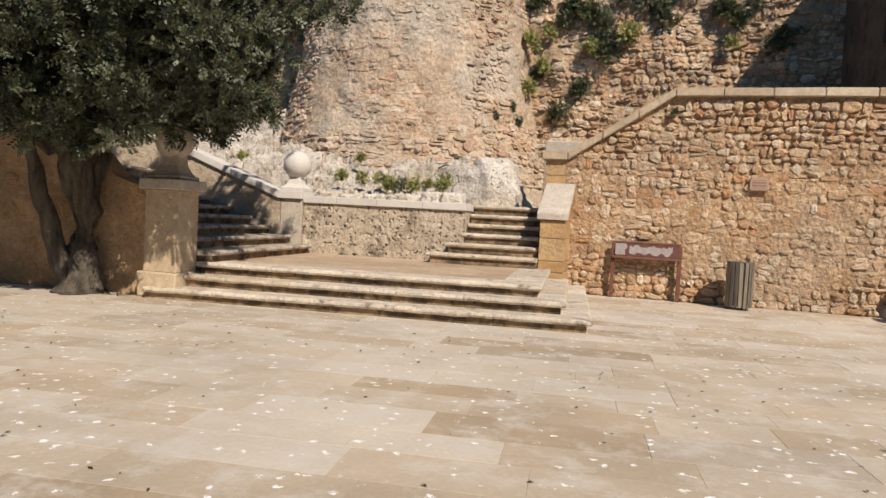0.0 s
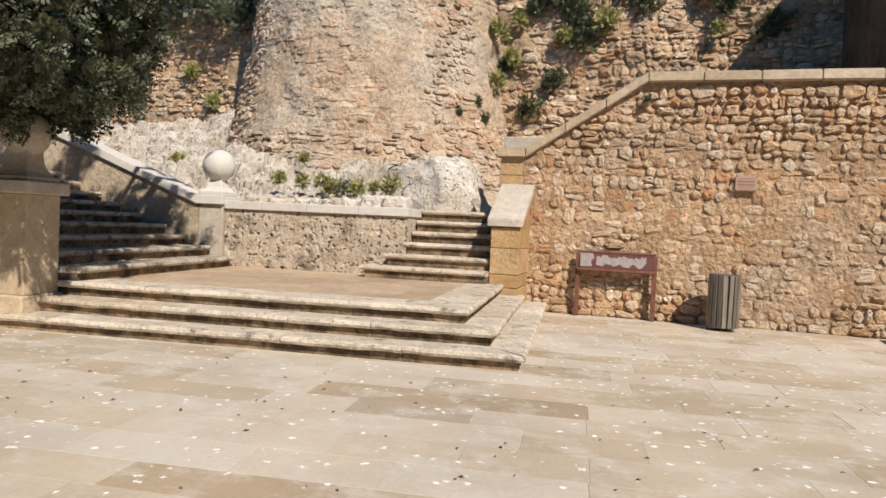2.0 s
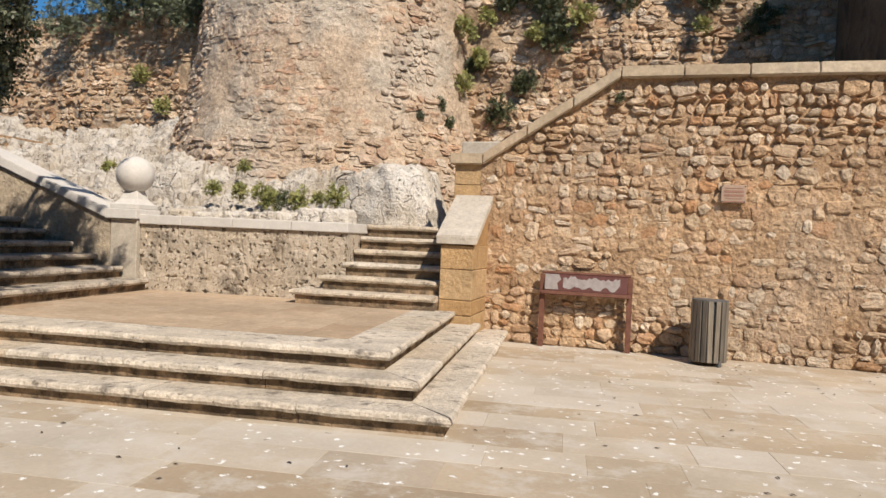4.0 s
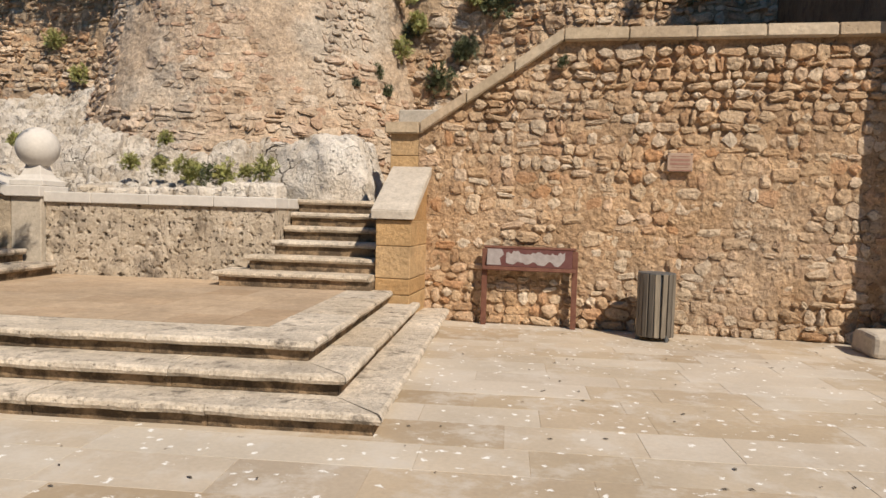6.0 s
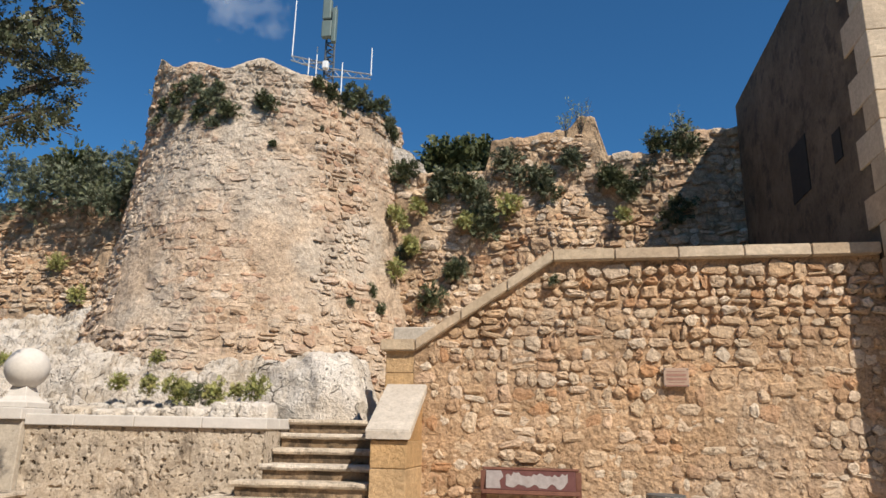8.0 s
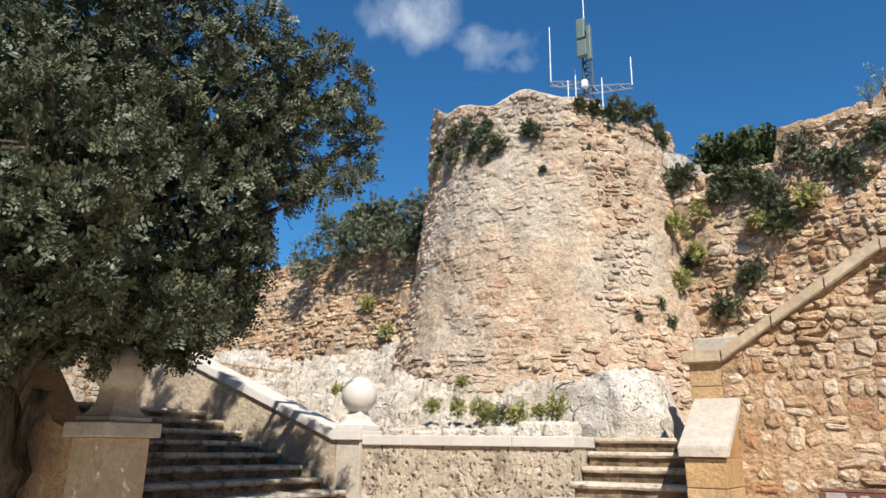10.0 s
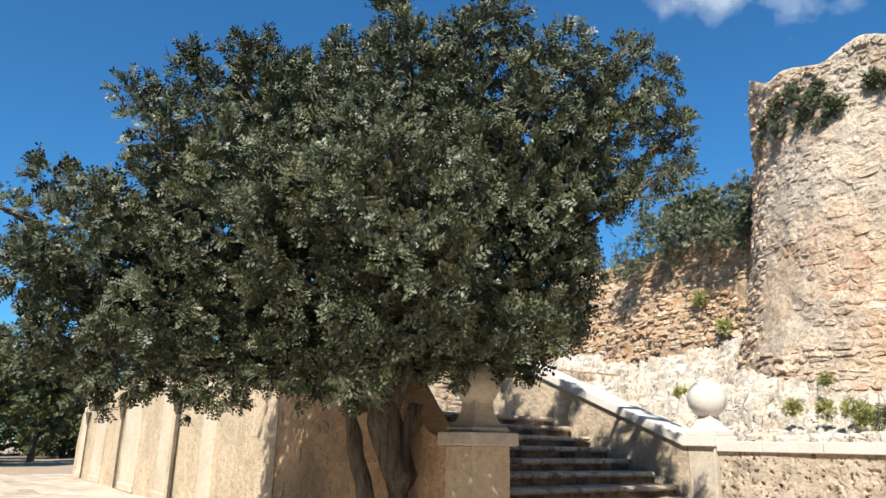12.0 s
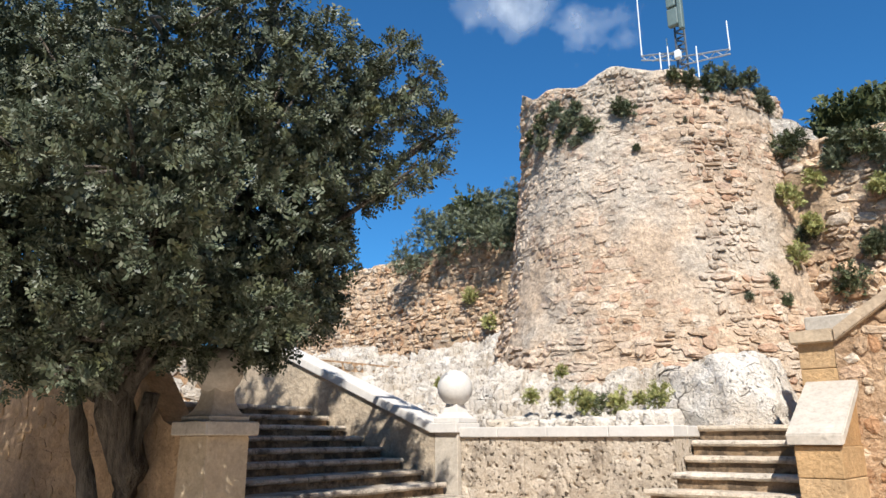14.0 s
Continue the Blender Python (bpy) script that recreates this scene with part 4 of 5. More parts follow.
# ---------- unseen plain walls added behind and beside the square to block sky fill ---
for nm, x0, x1, y0, y1, hh in (("wall_south", -45, 16, -23.0, -22.0, 9.5), ("wall_east", 15.0, 16.0, -22, -0.3, 9.5)):
    bm = bmesh.new()
    box(bm, x0, x1, y0, y1, -0.05, hh)
    tagged(part(nm, bm, WALLPANEL), "plain unseen wall added to block sky light on the square", "wall", kind="structure")

# ---------- carob tree ----------
LOBES = [
    (-6.16, -7.58, 4.25, 1.02),
    (-6.96, -9.12, 3.60, 0.65),
    (-6.52, -8.53, 4.81, 0.42),
    (-6.37, -7.58, 5.65, 0.42),
    (-5.96, -7.18, 5.34, 0.38),
    (-4.81, -6.17, 5.44, 0.80),
    (-4.19, -4.99, 5.04, 0.87),
    (-3.71, -4.16, 5.15, 0.36),
    (-3.52, -3.95, 4.17, 0.32),
    (-4.32, -5.52, 3.80, 1.07),
    (-5.11, -6.85, 3.67, 1.09),
    (-6.68, -8.17, 2.94, 0.77),
    (-4.71, -4.51, 3.14, 0.61),
    (-6.96, -9.46, 3.16, 0.41),
    (-5.26, -6.41, 4.25, 1.31),
    (-5.08, -5.03, 3.14, 0.96),
    (-5.93, -6.49, 3.00, 0.97),
    (-6.72, -8.57, 2.34, 0.44),
    (-6.40, -7.72, 2.19, 0.39),
    (-6.09, -6.94, 2.46, 0.52),
    (-5.06, -5.20, 2.73, 0.50),
    (-5.62, -5.77, 2.69, 0.52),
    (-4.87, -4.73, 2.56, 0.32),
    (-5.81, -6.44, 2.34, 0.32),
    (-7.01, -5.67, 5.39, 1.58),
    (-7.76, -7.40, 4.30, 1.27),
    (-4.96, -4.69, 4.34, 1.14),
    (-4.47, -5.56, 6.02, 0.31),
    (-6.96, -9.40, 2.43, 0.27),
    (-7.52, -8.44, 3.55, 1.03),
    (-7.15, -7.43, 2.96, 0.86),
    (-7.21, -6.18, 3.55, 1.28),
    (-6.28, -4.69, 3.40, 1.10),
    (-7.15, -8.95, 2.81, 0.63),
    (-7.96, -6.53, 5.38, 1.20),
    (-4.15, -2.78, 5.31, 0.30),
    (-4.75, -4.50, 3.75, 0.50),
    (-7.81, -8.40, 2.39, 0.55),
    (-7.38, -7.51, 2.14, 0.42),
    (-6.91, -7.25, 2.59, 0.60),
    (-8.14, -8.76, 2.12, 0.35),
    (-7.29, -8.20, 2.90, 0.60),
    (-6.57, -6.79, 2.59, 0.50),
    (-5.16, -4.98, 2.70, 0.50),
    (-4.95, -4.34, 2.93, 0.50),
    (-4.95, -4.67, 2.38, 0.28),
    (-5.68, -6.39, 2.33, 0.26),
    (-5.71, -6.19, 1.98, 0.16),
    (-5.91, -5.47, 2.89, 0.60),
    (-5.78, -6.12, 2.81, 0.50),
    (-5.39, -5.15, 3.18, 0.60),
    (-7.70, -8.25, 6.52, 0.26),
    (-7.35, -7.39, 6.77, 0.26),
    (-6.98, -6.75, 6.34, 0.28),
    (-7.74, -8.78, 5.77, 0.28),
    (-7.95, -9.59, 4.59, 0.22),
    (-8.03, -9.99, 4.06, 0.22),
    (-4.15, -3.60, 6.21, 0.26),
    (-3.83, -3.30, 5.80, 0.20),
    (-5.08, -4.68, 6.77, 0.32),
    (-7.44, -7.86, 6.00, 0.40),
    (-3.75, -6.60, 3.05, 0.50),
    (-3.70, -6.75, 3.60, 0.60),
    (-4.15, -6.10, 2.80, 0.45),
    (-4.35, -5.45, 2.75, 0.45),
    (-3.95, -5.30, 2.65, 0.35),
    (-4.60, -6.55, 2.75, 0.50),
    (-4.54, -6.63, 2.25, 0.28),
    (-4.94, -5.67, 2.36, 0.25),
    (-4.62, -6.75, 1.98, 0.16),
    (-4.45, -4.65, 4.40, 0.65),
    (-4.20, -4.50, 5.20, 0.60),
    (-3.90, -4.30, 4.90, 0.40),
]


def sprays(rng, centres, n, size, leaves, leaf, up=0.15):
    """Leafy twig ends: pinnate sprays set on the shell of the given lobes."""
    V, F = [], []
    weights = [c[3] ** 2 for c in centres]
    picks = rng.choices(range(len(centres)), weights, k=n)
    for i in picks:
        cx, cy, cz, r = centres[i]
        z = rng.uniform(-0.9, 1)
        a = rng.uniform(0, 6.28319)
        h = math.sqrt(1 - z * z)
        d = Vector((h * math.cos(a), h * math.sin(a), z))
        bump = 0.94 + 0.42 * noise.noise(d * 2.6 + Vector((cx, cy, cz)))
        depth = 1 - 0.75 * rng.random() ** 2.0
        p = Vector((cx, cy, cz)) + d * r * bump * depth * 1.02
        axis = (d + Vector((rng.uniform(-0.7, 0.7), rng.uniform(-0.7, 0.7), rng.uniform(-0.6, 0.7) + up))).normalized()
        side = axis.cross(Vector((rng.uniform(-1, 1), rng.uniform(-1, 1), rng.uniform(-1, 1)))).normalized()
        nrm = axis.cross(side)
        L = size * rng.uniform(0.6, 1.35)
        for k in range(leaves):
            t = (k // 2 + 0.6) / (leaves / 2)
            s = 1 if k % 2 else -1
            b = p + axis * (L * t) + nrm * rng.uniform(-0.02, 0.02)
            w = leaf * rng.uniform(0.7, 1.2)
            o = (side * s * 0.8 + axis * 0.5 + nrm * rng.uniform(-0.5, 0.5)).normalized()
            q = o.cross(nrm + side * rng.uniform(-0.4, 0.4)).normalized() * w * 0.34
            n0 = len(V)
            V.extend((b, b + o * w * 0.55 + q, b + o * w * 1.15, b + o * w * 0.55 - q))
            F.append((n0, n0 + 1, n0 + 2, n0 + 3))
    return V, F


tree = empty("carob_tree", "broad carob tree with dark leathery leaves and twisted grey trunk", "tree")
TB = Vector((-6.36, -5.52, 0.0))
bm = bmesh.new()
trunk_path = [TB + Vector(q) for q in ((0.06, 0, -0.05), (0.07, 0.03, 0.2), (0.06, 0.05, 0.6), (0.10, 0.04, 1.1), (0.04, -0.10, 1.7), (0.15, -0.2, 2.5))]
tube(bm, trunk_path, [0.34, 0.25, 0.195, 0.19, 0.18, 0.12], 26)
tube(bm, [TB + Vector(q) for q in ((-0.06, -0.06, 0.1), (-0.17, -0.17, 0.6), (-0.28, -0.29, 1.15), (-0.38, -0.40, 1.75), (-0.52, -0.55, 2.6))], [0.14, 0.105, 0.09, 0.08, 0.06], 14)
tube(bm, [TB + Vector(q) for q in ((0.20, 0.06, 0.0), (0.16, 0.05, 0.5), (0.17, 0.05, 1.1), (0.30, 0.12, 1.9))], [0.14, 0.11, 0.09, 0.06], 14)
bmesh.ops.subdivide_edges(bm, edges=[e for e in bm.edges if e.calc_length() > 0.2], cuts=3)
for v in bm.verts:
    a = math.atan2(v.co.y - TB.y, v.co.x - TB.x)
    v.co += Vector((math.cos(a), math.sin(a), 0)) * (0.030 * math.sin(5 * a + v.co.z * 2.2) + 0.022 * math.sin(9 * a - v.co.z * 1.5)) + 0.05 * noise.noise_vector(v.co * 2.5) + 0.02 * noise.noise_vector(v.co * 9)
part("trunk", bm, BARK, tree, smooth=True)
rng = random.Random(61)
for i, (cx, cy, cz, r) in enumerate(LOBES):
    c = Vector((cx, cy, cz))
    s = TB + Vector((0.15, -0.15, 2.0)) + Vector((rng.uniform(-0.4, 0.2), rng.uniform(-0.2, 0.1), rng.uniform(-0.2, 0.3)))
    mid = s.lerp(c, 0.5) + Vector((rng.uniform(-0.2, 0.2), rng.uniform(-0.2, 0.2), 0.25))
    bm = bmesh.new()
    tube(bm, [s, s.lerp(mid, 0.5) + Vector((0, 0, 0.1)), mid, mid.lerp(c, 0.6), c], [q * (1.0 if r > 0.55 else 0.5) for q in (0.085, 0.06, 0.042, 0.028, 0.014)], 7)
    for k in range(3):
        d = Vector((rng.uniform(-1, 1), rng.uniform(-1, 1), rng.uniform(-0.4, 1))).normalized()
        tube(bm, [mid.lerp(c, 0.5), c.lerp(c + d * r, 0.45) , c + d * r * 0.95], [0.03, 0.02, 0.008], 5)
    rough(bm, 0.05, 1.6, i)
    part("limb", bm, BARK, tree, smooth=True)
for k in range(9):
    cx, cy, cz, r = LOBES[(k * 5) % len(LOBES)]
    d = Vector((0.75, -0.6, 0)) + Vector((rng.uniform(-0.6, 0.6), rng.uniform(-0.6, 0.6), rng.uniform(-0.5, 0.5)))
    a = Vector((cx, cy, cz)) + d.normalized() * r * 0.55
    e = a + Vector((rng.uniform(-0.25, 0.25), rng.uniform(-0.2, 0.1), rng.uniform(0.0, 0.25)))
    bm = bmesh.new()
    tube(bm, [Vector((cx, cy, cz)), a, a.lerp(e, 0.5) + Vector((0.08, 0.04, -0.05)), e], [0.03, 0.02, 0.014, 0.006], 6)
    part("branch", bm, GREYTWIG, tree, "bare grey branch", smooth=True)


def rosettes(rng, lobes, n, fronds, frond, pairs, leaf):
    """Shoots on the crown's skin: feathered leaves that spread in a star about each twig end."""
    V, F = [], []
    weights = [c[3] ** 2 for c in lobes]
    for i in rng.choices(range(len(lobes)), weights, k=n):
        cx, cy, cz, r = lobes[i]
        z = rng.uniform(-0.95, 1)
        a = rng.uniform(0, 6.28319)
        h = math.sqrt(1 - z * z)
        d = Vector((h * math.cos(a), h * math.sin(a), z))
        c = Vector((cx, cy, cz)) + d * r * (0.95 + 0.46 * noise.noise(d * 2.9 + Vector((cx, cy, cz)))) * (1 - 0.3 * rng.random() ** 3)
        if any((c.x - x) ** 2 + (c.y - y) ** 2 + (c.z - w) ** 2 < (0.62 * q) ** 2 for x, y, w, q in lobes):
            continue
        axis = (d + Vector((rng.uniform(-0.5, 0.5), rng.uniform(-0.5, 0.5), rng.uniform(-0.1, 0.7)))).normalized()
        e1 = axis.orthogonal().normalized()
        e2 = axis.cross(e1)
        turn = rng.uniform(0, 6.28)
        size = rng.uniform(0.7, 1.25)
        for k in range(fronds):
            b = turn + 2.4 * k + rng.uniform(-0.3, 0.3)
            open_ = 0.35 + 1.0 * k / fronds + rng.uniform(-0.15, 0.15)
            out = e1 * math.cos(b) + e2 * math.sin(b)
            f = axis * math.cos(open_) + out * math.sin(open_)
            up = (axis * math.sin(open_) - out * math.cos(open_)).normalized()
            side = f.cross(up)
            L = frond * size * rng.uniform(0.75, 1.15)
            for j in range(pairs):
                t = (j + 0.7) / pairs
                for sgn in (-1, 1):
                    w = leaf * size * rng.uniform(0.8, 1.15)
                    o = (side * sgn * 0.85 + f * 0.5 + up * rng.uniform(-0.15, 0.35)).normalized()
                    q = o.cross(up).normalized() * w * 0.27
                    p = c + f * (L * t)
                    n0 = len(V)
                    V.extend((p, p + o * w * 0.55 + q, p + o * w * 1.1, p + o * w * 0.55 - q))
                    F.append((n0, n0 + 1, n0 + 2, n0 + 3))
    return V, F


V, F = rosettes(rng, LOBES, 5600, 8, 0.17, 5, 0.052)
inner = [(cx, cy, cz, 0.74 * r) for cx, cy, cz, r in LOBES]
V2, F2 = sprays(rng, inner, 9000, 0.19, 14, 0.058)
F += [tuple(i + len(V) for i in f) for f in F2]
V += V2
part_ob = mesh("crown", V, F, LEAF, tree, "dense dark green crown of small leathery leaves")
tagged(part_ob, kind="stuff")


# ---------- bushes and grass on the masonry ----------
def bush(p, r, material=BUSHLEAF, name="wall_bush", label="dark green bush rooted in the old masonry", n=260, flat=0.8, leaf=0.05, cat="bush"):
    ob = empty(name, label, cat, "weeds on the rock" if cat == "weed" else "bushes on the old walls")
    ob.location = p
    lobes = [(rng.uniform(-0.5, 0.5) * r, rng.uniform(-0.3, 0.1) * r, rng.uniform(-1.0, 0.45) * r * flat, r * rng.uniform(0.28, 0.6)) for _ in range(7)]
    V, F = sprays(rng, lobes, int(0.75 * n * max(1.0, r / 0.4)), min(0.16, r * 0.42), 12, min(leaf, r * 0.16))
    tagged(mesh("foliage", V, F, material, ob), kind="stuff")
    bm = bmesh.new()
    for k in range(6):
        d = Vector((rng.uniform(-0.7, 0.7), rng.uniform(-0.6, 0.0), rng.uniform(-0.3, 0.9))) * r * 0.7
        tube(bm, [Vector((0, 0.15 * r, -0.2 * r)), d * 0.5, d], [0.012, 0.009, 0.004], 5)
    part("stem", bm, BARK, ob)
    return ob


def tuft(p, r):
    return bush(p, r, DRYLEAF, "grass_tuft", "yellow-green weed growing in a rock joint", 190, 0.6, 0.04, "weed")


for p, r in (((-2.17, 6.23, 7.49), 0.38), ((-1.39, 6.23, 7.08), 0.32), ((-0.46, 6.21, 7.09), 0.45), ((-0.22, 6.19, 6.60), 0.50), ((-0.92, 6.1, 7.12), 0.36), ((2.63, 6.1, 7.2), 0.26), ((3.0, 6.1, 6.85), 0.24), ((-1.25, 6.2, 7.4), 0.28), ((-0.97, 6.05, 5.05), 0.22), ((3.75, 6.2, 7.95), 0.32), ((-0.27, 6.15, 6.10), 0.38), ((0.27, 6.25, 7.68), 0.38), ((0.93, 6.23, 7.39), 0.48), ((1.09, 6.22, 6.95), 0.36), ((1.81, 6.26, 7.65), 0.30), ((2.77, 6.23, 7.28), 0.30), ((3.44, 6.23, 7.23), 0.25), ((4.05, 6.17, 6.29), 0.38), ((4.45, 6.27, 8.02), 0.50), ((-1.38, 6.07, 4.43), 0.36), ((-0.85, 6.11, 5.09), 0.24), ((-2.09, 6.11, 5.52), 0.24), ((-2.51, 4.92, 4.34), 0.15), ((-2.36, 5.03, 3.98), 0.14), ((-2.80, 4.40, 4.03), 0.09), ((1.43, -0.10, 3.42), 0.07), ((-7.40, 4.08, 8.58), 0.20), ((-6.89, 3.85, 8.72), 0.26), ((-6.42, 3.71, 8.82), 0.26), ((-5.97, 3.62, 8.36), 0.28), ((-5.54, 3.62, 8.17), 0.25), ((-6.28, 3.65, 8.10), 0.22), ((-6.84, 3.80, 8.16), 0.20), ((-5.80, 3.63, 8.66), 0.20), ((-7.59, 4.19, 8.31), 0.15), ((-5.86, 3.59, 7.90), 0.16), ((-4.73, 3.78, 8.36), 0.26), ((-3.80, 4.30, 9.02), 0.20), ((-3.53, 4.52, 8.92), 0.26), ((-3.28, 4.79, 8.89), 0.28), ((-3.04, 5.11, 8.98), 0.26), ((-2.90, 5.37, 8.92), 0.20), ((-2.71, 5.81, 9.08), 0.22), ((-2.64, 6.02, 8.78), 0.24), ((-2.58, 6.25, 8.54), 0.20), ((-2.51, 6.67, 8.19), 0.18), ((-4.52, 3.79, 7.38), 0.10), ((-3.31, 4.72, 8.43), 0.08), ((-3.66, 4.34, 7.92), 0.06)):
    bush(p, r, PALEBUSH if rng.random() < 0.4 else BUSHLEAF, label="dark green bush rooted in the old masonry")
for p, r in (((-10.2, 7.1, 8.0), 0.6), ((-10.9, 7.0, 7.6), 0.6), ((-9.6, 7.0, 7.4), 0.5), ((-11.8, 7.1, 7.9), 0.65), ((-13.2, 7.1, 7.7), 0.7), ((-14.7, 7.1, 7.4), 0.8), ((-11.5, 7.3, 8.6), 0.65), ((-10.6, 7.3, 8.6), 0.6), ((-9.9, 7.1, 7.9), 0.5), ((-13.0, 7.3, 8.4), 0.7), ((-14.2, 7.3, 8.6), 0.7), ((-9.7, 7.1, 8.3), 0.45), ((-9.5, 6.9, 6.8), 0.3)):
    bush(p, r, PALEBUSH, n=260, label="large grey-green bush spilling over the curtain wall")
for p, r in (((-1.78, 6.0, 6.6), 0.22), ((-1.94, 5.9, 5.6), 0.26), ((-2.2, 5.8, 6.3), 0.28), ((0.35, 5.95, 6.5), 0.28), ((-0.7, 5.95, 6.2), 0.24), ((-2.3, 5.7, 5.0), 0.24), ((2.9, 5.95, 6.2), 0.2), ((-10.2, 7.55, 5.6), 0.3), ((-11.6, 7.5, 4.9), 0.28), ((-12.4, 7.55, 5.8), 0.3), ((-5.55, 1.1, 2.1), 0.16), ((-5.1, 1.3, 2.1), 0.16), ((-4.3, 0.95, 2.0), 0.19), ((-3.8, 0.95, 1.98), 0.19), ((-4.6, 1.2, 2.1), 0.18), ((-3.1, 0.95, 2.05), 0.19), ((-3.5, 1.1, 2.05), 0.13), ((-8.9, 2.4, 2.6), 0.2), ((-5.5, 2.0, 2.6), 0.14)):
    tuft(p, r)
bush((-4.05, 0.92, 1.95), 0.17, n=120, leaf=0.035, label="small green weed on the pale rock")


for p, hh in (((-8.6, 5.6, 9.2), 0.9), ((-8.2, 5.2, 9.25), 0.6), ((2.05, 6.3, 8.4), 0.75), ((1.7, 6.3, 8.35), 0.5), ((4.3, 6.3, 8.1), 0.6)):
    ob = empty("tall_weed", "sparse dry weed standing on the broken wall top", "weed", "tall weeds on the wall tops")
    ob.location = p
    bm = bmesh.new()
    tips = []
    for k in range(9):
        d = Vector((rng.uniform(-0.5, 0.5), rng.uniform(-0.3, 0.3), rng.uniform(0.6, 1.1))) * hh
        tube(bm, [Vector((0, 0, -0.1)), d * 0.55 + Vector((rng.uniform(-0.04, 0.04), 0, 0)), d], [0.008, 0.006, 0.003], 4)
        tips += [(d.x * t, d.y * t, d.z * t, 0.07) for t in (0.6, 0.8, 1.0)]
    part("stem", bm, BARK, ob)
    V, F = sprays(rng, tips, 60, 0.07, 8, 0.022)
    tagged(mesh("foliage", V, F, DRYLEAF, ob), kind="stuff")


# ---------- trees beyond ----------
def pine(p, h, r, seed, label="pine tree with a rounded green crown in the distance", name="pine_tree", leaf=0.17):
    r3 = random.Random(seed)
    ob = empty(name, label, "tree", "pine trees beyond the square")
    ob.location = p
    bm = bmesh.new()
    tube(bm, [(0, 0, -0.1), (0.1, 0.05, h * 0.3), (-0.05, 0.1, h * 0.6), (0, 0, h * 0.9)], [0.22, 0.17, 0.12, 0.04], 10)
    part("trunk", bm, BARK, ob, smooth=True)
    lobes = []
    for _ in range(11):
        a, t = r3.uniform(0, 6.28), r3.random()
        lobes.append((math.cos(a) * r * 0.6 * r3.random(), math.sin(a) * r * 0.6 * r3.random(), h * (0.42 + 0.5 * t), r * (0.55 - 0.2 * t)))
    V, F = sprays(r3, lobes, 1300, 0.42, 14, leaf, 0.3)
    tagged(mesh("crown", V, F, PINE, ob), kind="stuff")
    return ob


pine((-2.9, 14.5, 4.2), 7.8, 2.0, 1)
pine((-1.2, 15.0, 4.2), 7.8, 1.9, 2)
pine((-14.5, 11.5, 4.2), 6.4, 2.2, 3)
bm = bmesh.new()
box(bm, -30, 20, 8.5, 40, 0.0, 4.3)
tagged(part("castle_hill", bm, JOINT), "earth hill behind the old walls", "hill", kind="structure")
for i, (x, y, h, r) in enumerate(((-41, -11.5, 6.4, 2.7), (-47, -9.0, 6.5, 3.0), (-38, -15.0, 5.5, 2.4), (-52, -12.0, 7.0, 3.2), (-45, -14.5, 6.2, 2.8), (-57, -7.0, 7.0, 3.5), (-58, -16, 7, 3.5), (-50, -20, 7, 3.5), (-40, -22, 7, 3.2))):
    pine((x, y, 0), h, r, 10 + i)

for i, (x, y, h, r) in enumerate(((-62, -14, 4.0, 4.2), (-62, -8, 4.2, 4.2), (-60, -20, 4.0, 4.2), (-54, -3, 4.4, 3.5), (-66, -2, 5.0, 4.5))):
    r3 = random.Random(200 + i)
    lob = [(r3.uniform(-1, 1) * r, r3.uniform(-1, 1) * r * 0.5, r3.uniform(0.2, 0.75) * h, r * 0.45) for _ in range(9)]
    V, F = sprays(r3, lob, 900, 0.5, 12, 0.24, 0.2)
    ob = tagged(mesh("far_shrub", V, F, PINE), "dark shrubs and young pines beyond the square", "shrub")
    ob.location = (x, y, -0.05)

# ---------- radio mast on the tower ----------
mast = empty("radio_mast", "lattice radio mast with panel and whip antennas", "antenna mast")
mast.location = (-4.05, 5.45, 9.3)
bm = bmesh.new()
for k in range(3):
    a = 2.094 * k + 0.4
    tube(bm, [(0.17 * math.cos(a), 0.17 * math.sin(a), -1.1), (0.12 * math.cos(a), 0.12 * math.sin(a), 2.5)], [0.028, 0.028], 6)
for j in range(-4, 12):
    for k in range(3):
        a, b = 2.094 * k + 0.4, 2.094 * (k + 1) + 0.4
        z = -0.1 + 0.2 * j
        tube(bm, [(0.155 * math.cos(a), 0.155 * math.sin(a), z), (0.155 * math.cos(b), 0.155 * math.sin(b), z + 0.2)], [0.014, 0.014], 4)
        tube(bm, [(0.155 * math.cos(a), 0.155 * math.sin(a), z), (0.155 * math.cos(b), 0.155 * math.sin(b), z)], [0.014, 0.014], 4)
part("lattice", bm, DARKSTEEL, mast)
for x, z0, z1, w in ((0.04, 1.40, 1.85, 0.13), (0.02, 1.9, 2.45, 0.11), (0.22, 1.25, 2.2, 0.055), (0.06, 0.55, 0.75, 0.07)):
    bm = bmesh.new()
    box(bm, x - w, x + w, -0.36, -0.22, z0, z1, 0.025)
    part("panel_antenna", bm, ANTENNA if z0 > 1.2 else WHITEPLASTIC, mast, "pale grey-green antenna panel")
for pts in (((-0.95, 0, 1.15), (-0.95, 0, 2.75)), ((1.12, 0, 0.45), (1.12, 0, 1.2)), ((0, 0, 2.4), (0, 0, 3.8)), ((-0.45, -0.1, 0.55), (-0.45, -0.1, 1.0)), ((-0.25, -0.1, 0.5), (-0.25, -0.1, 1.3)), ((0.42, -0.1, -0.4), (0.42, -0.1, 0.8))):
    bm = bmesh.new()
    tube(bm, pts, [0.016, 0.014], 8)
    part("whip_antenna", bm, WHITEPLASTIC, mast, "thin white whip antenna")
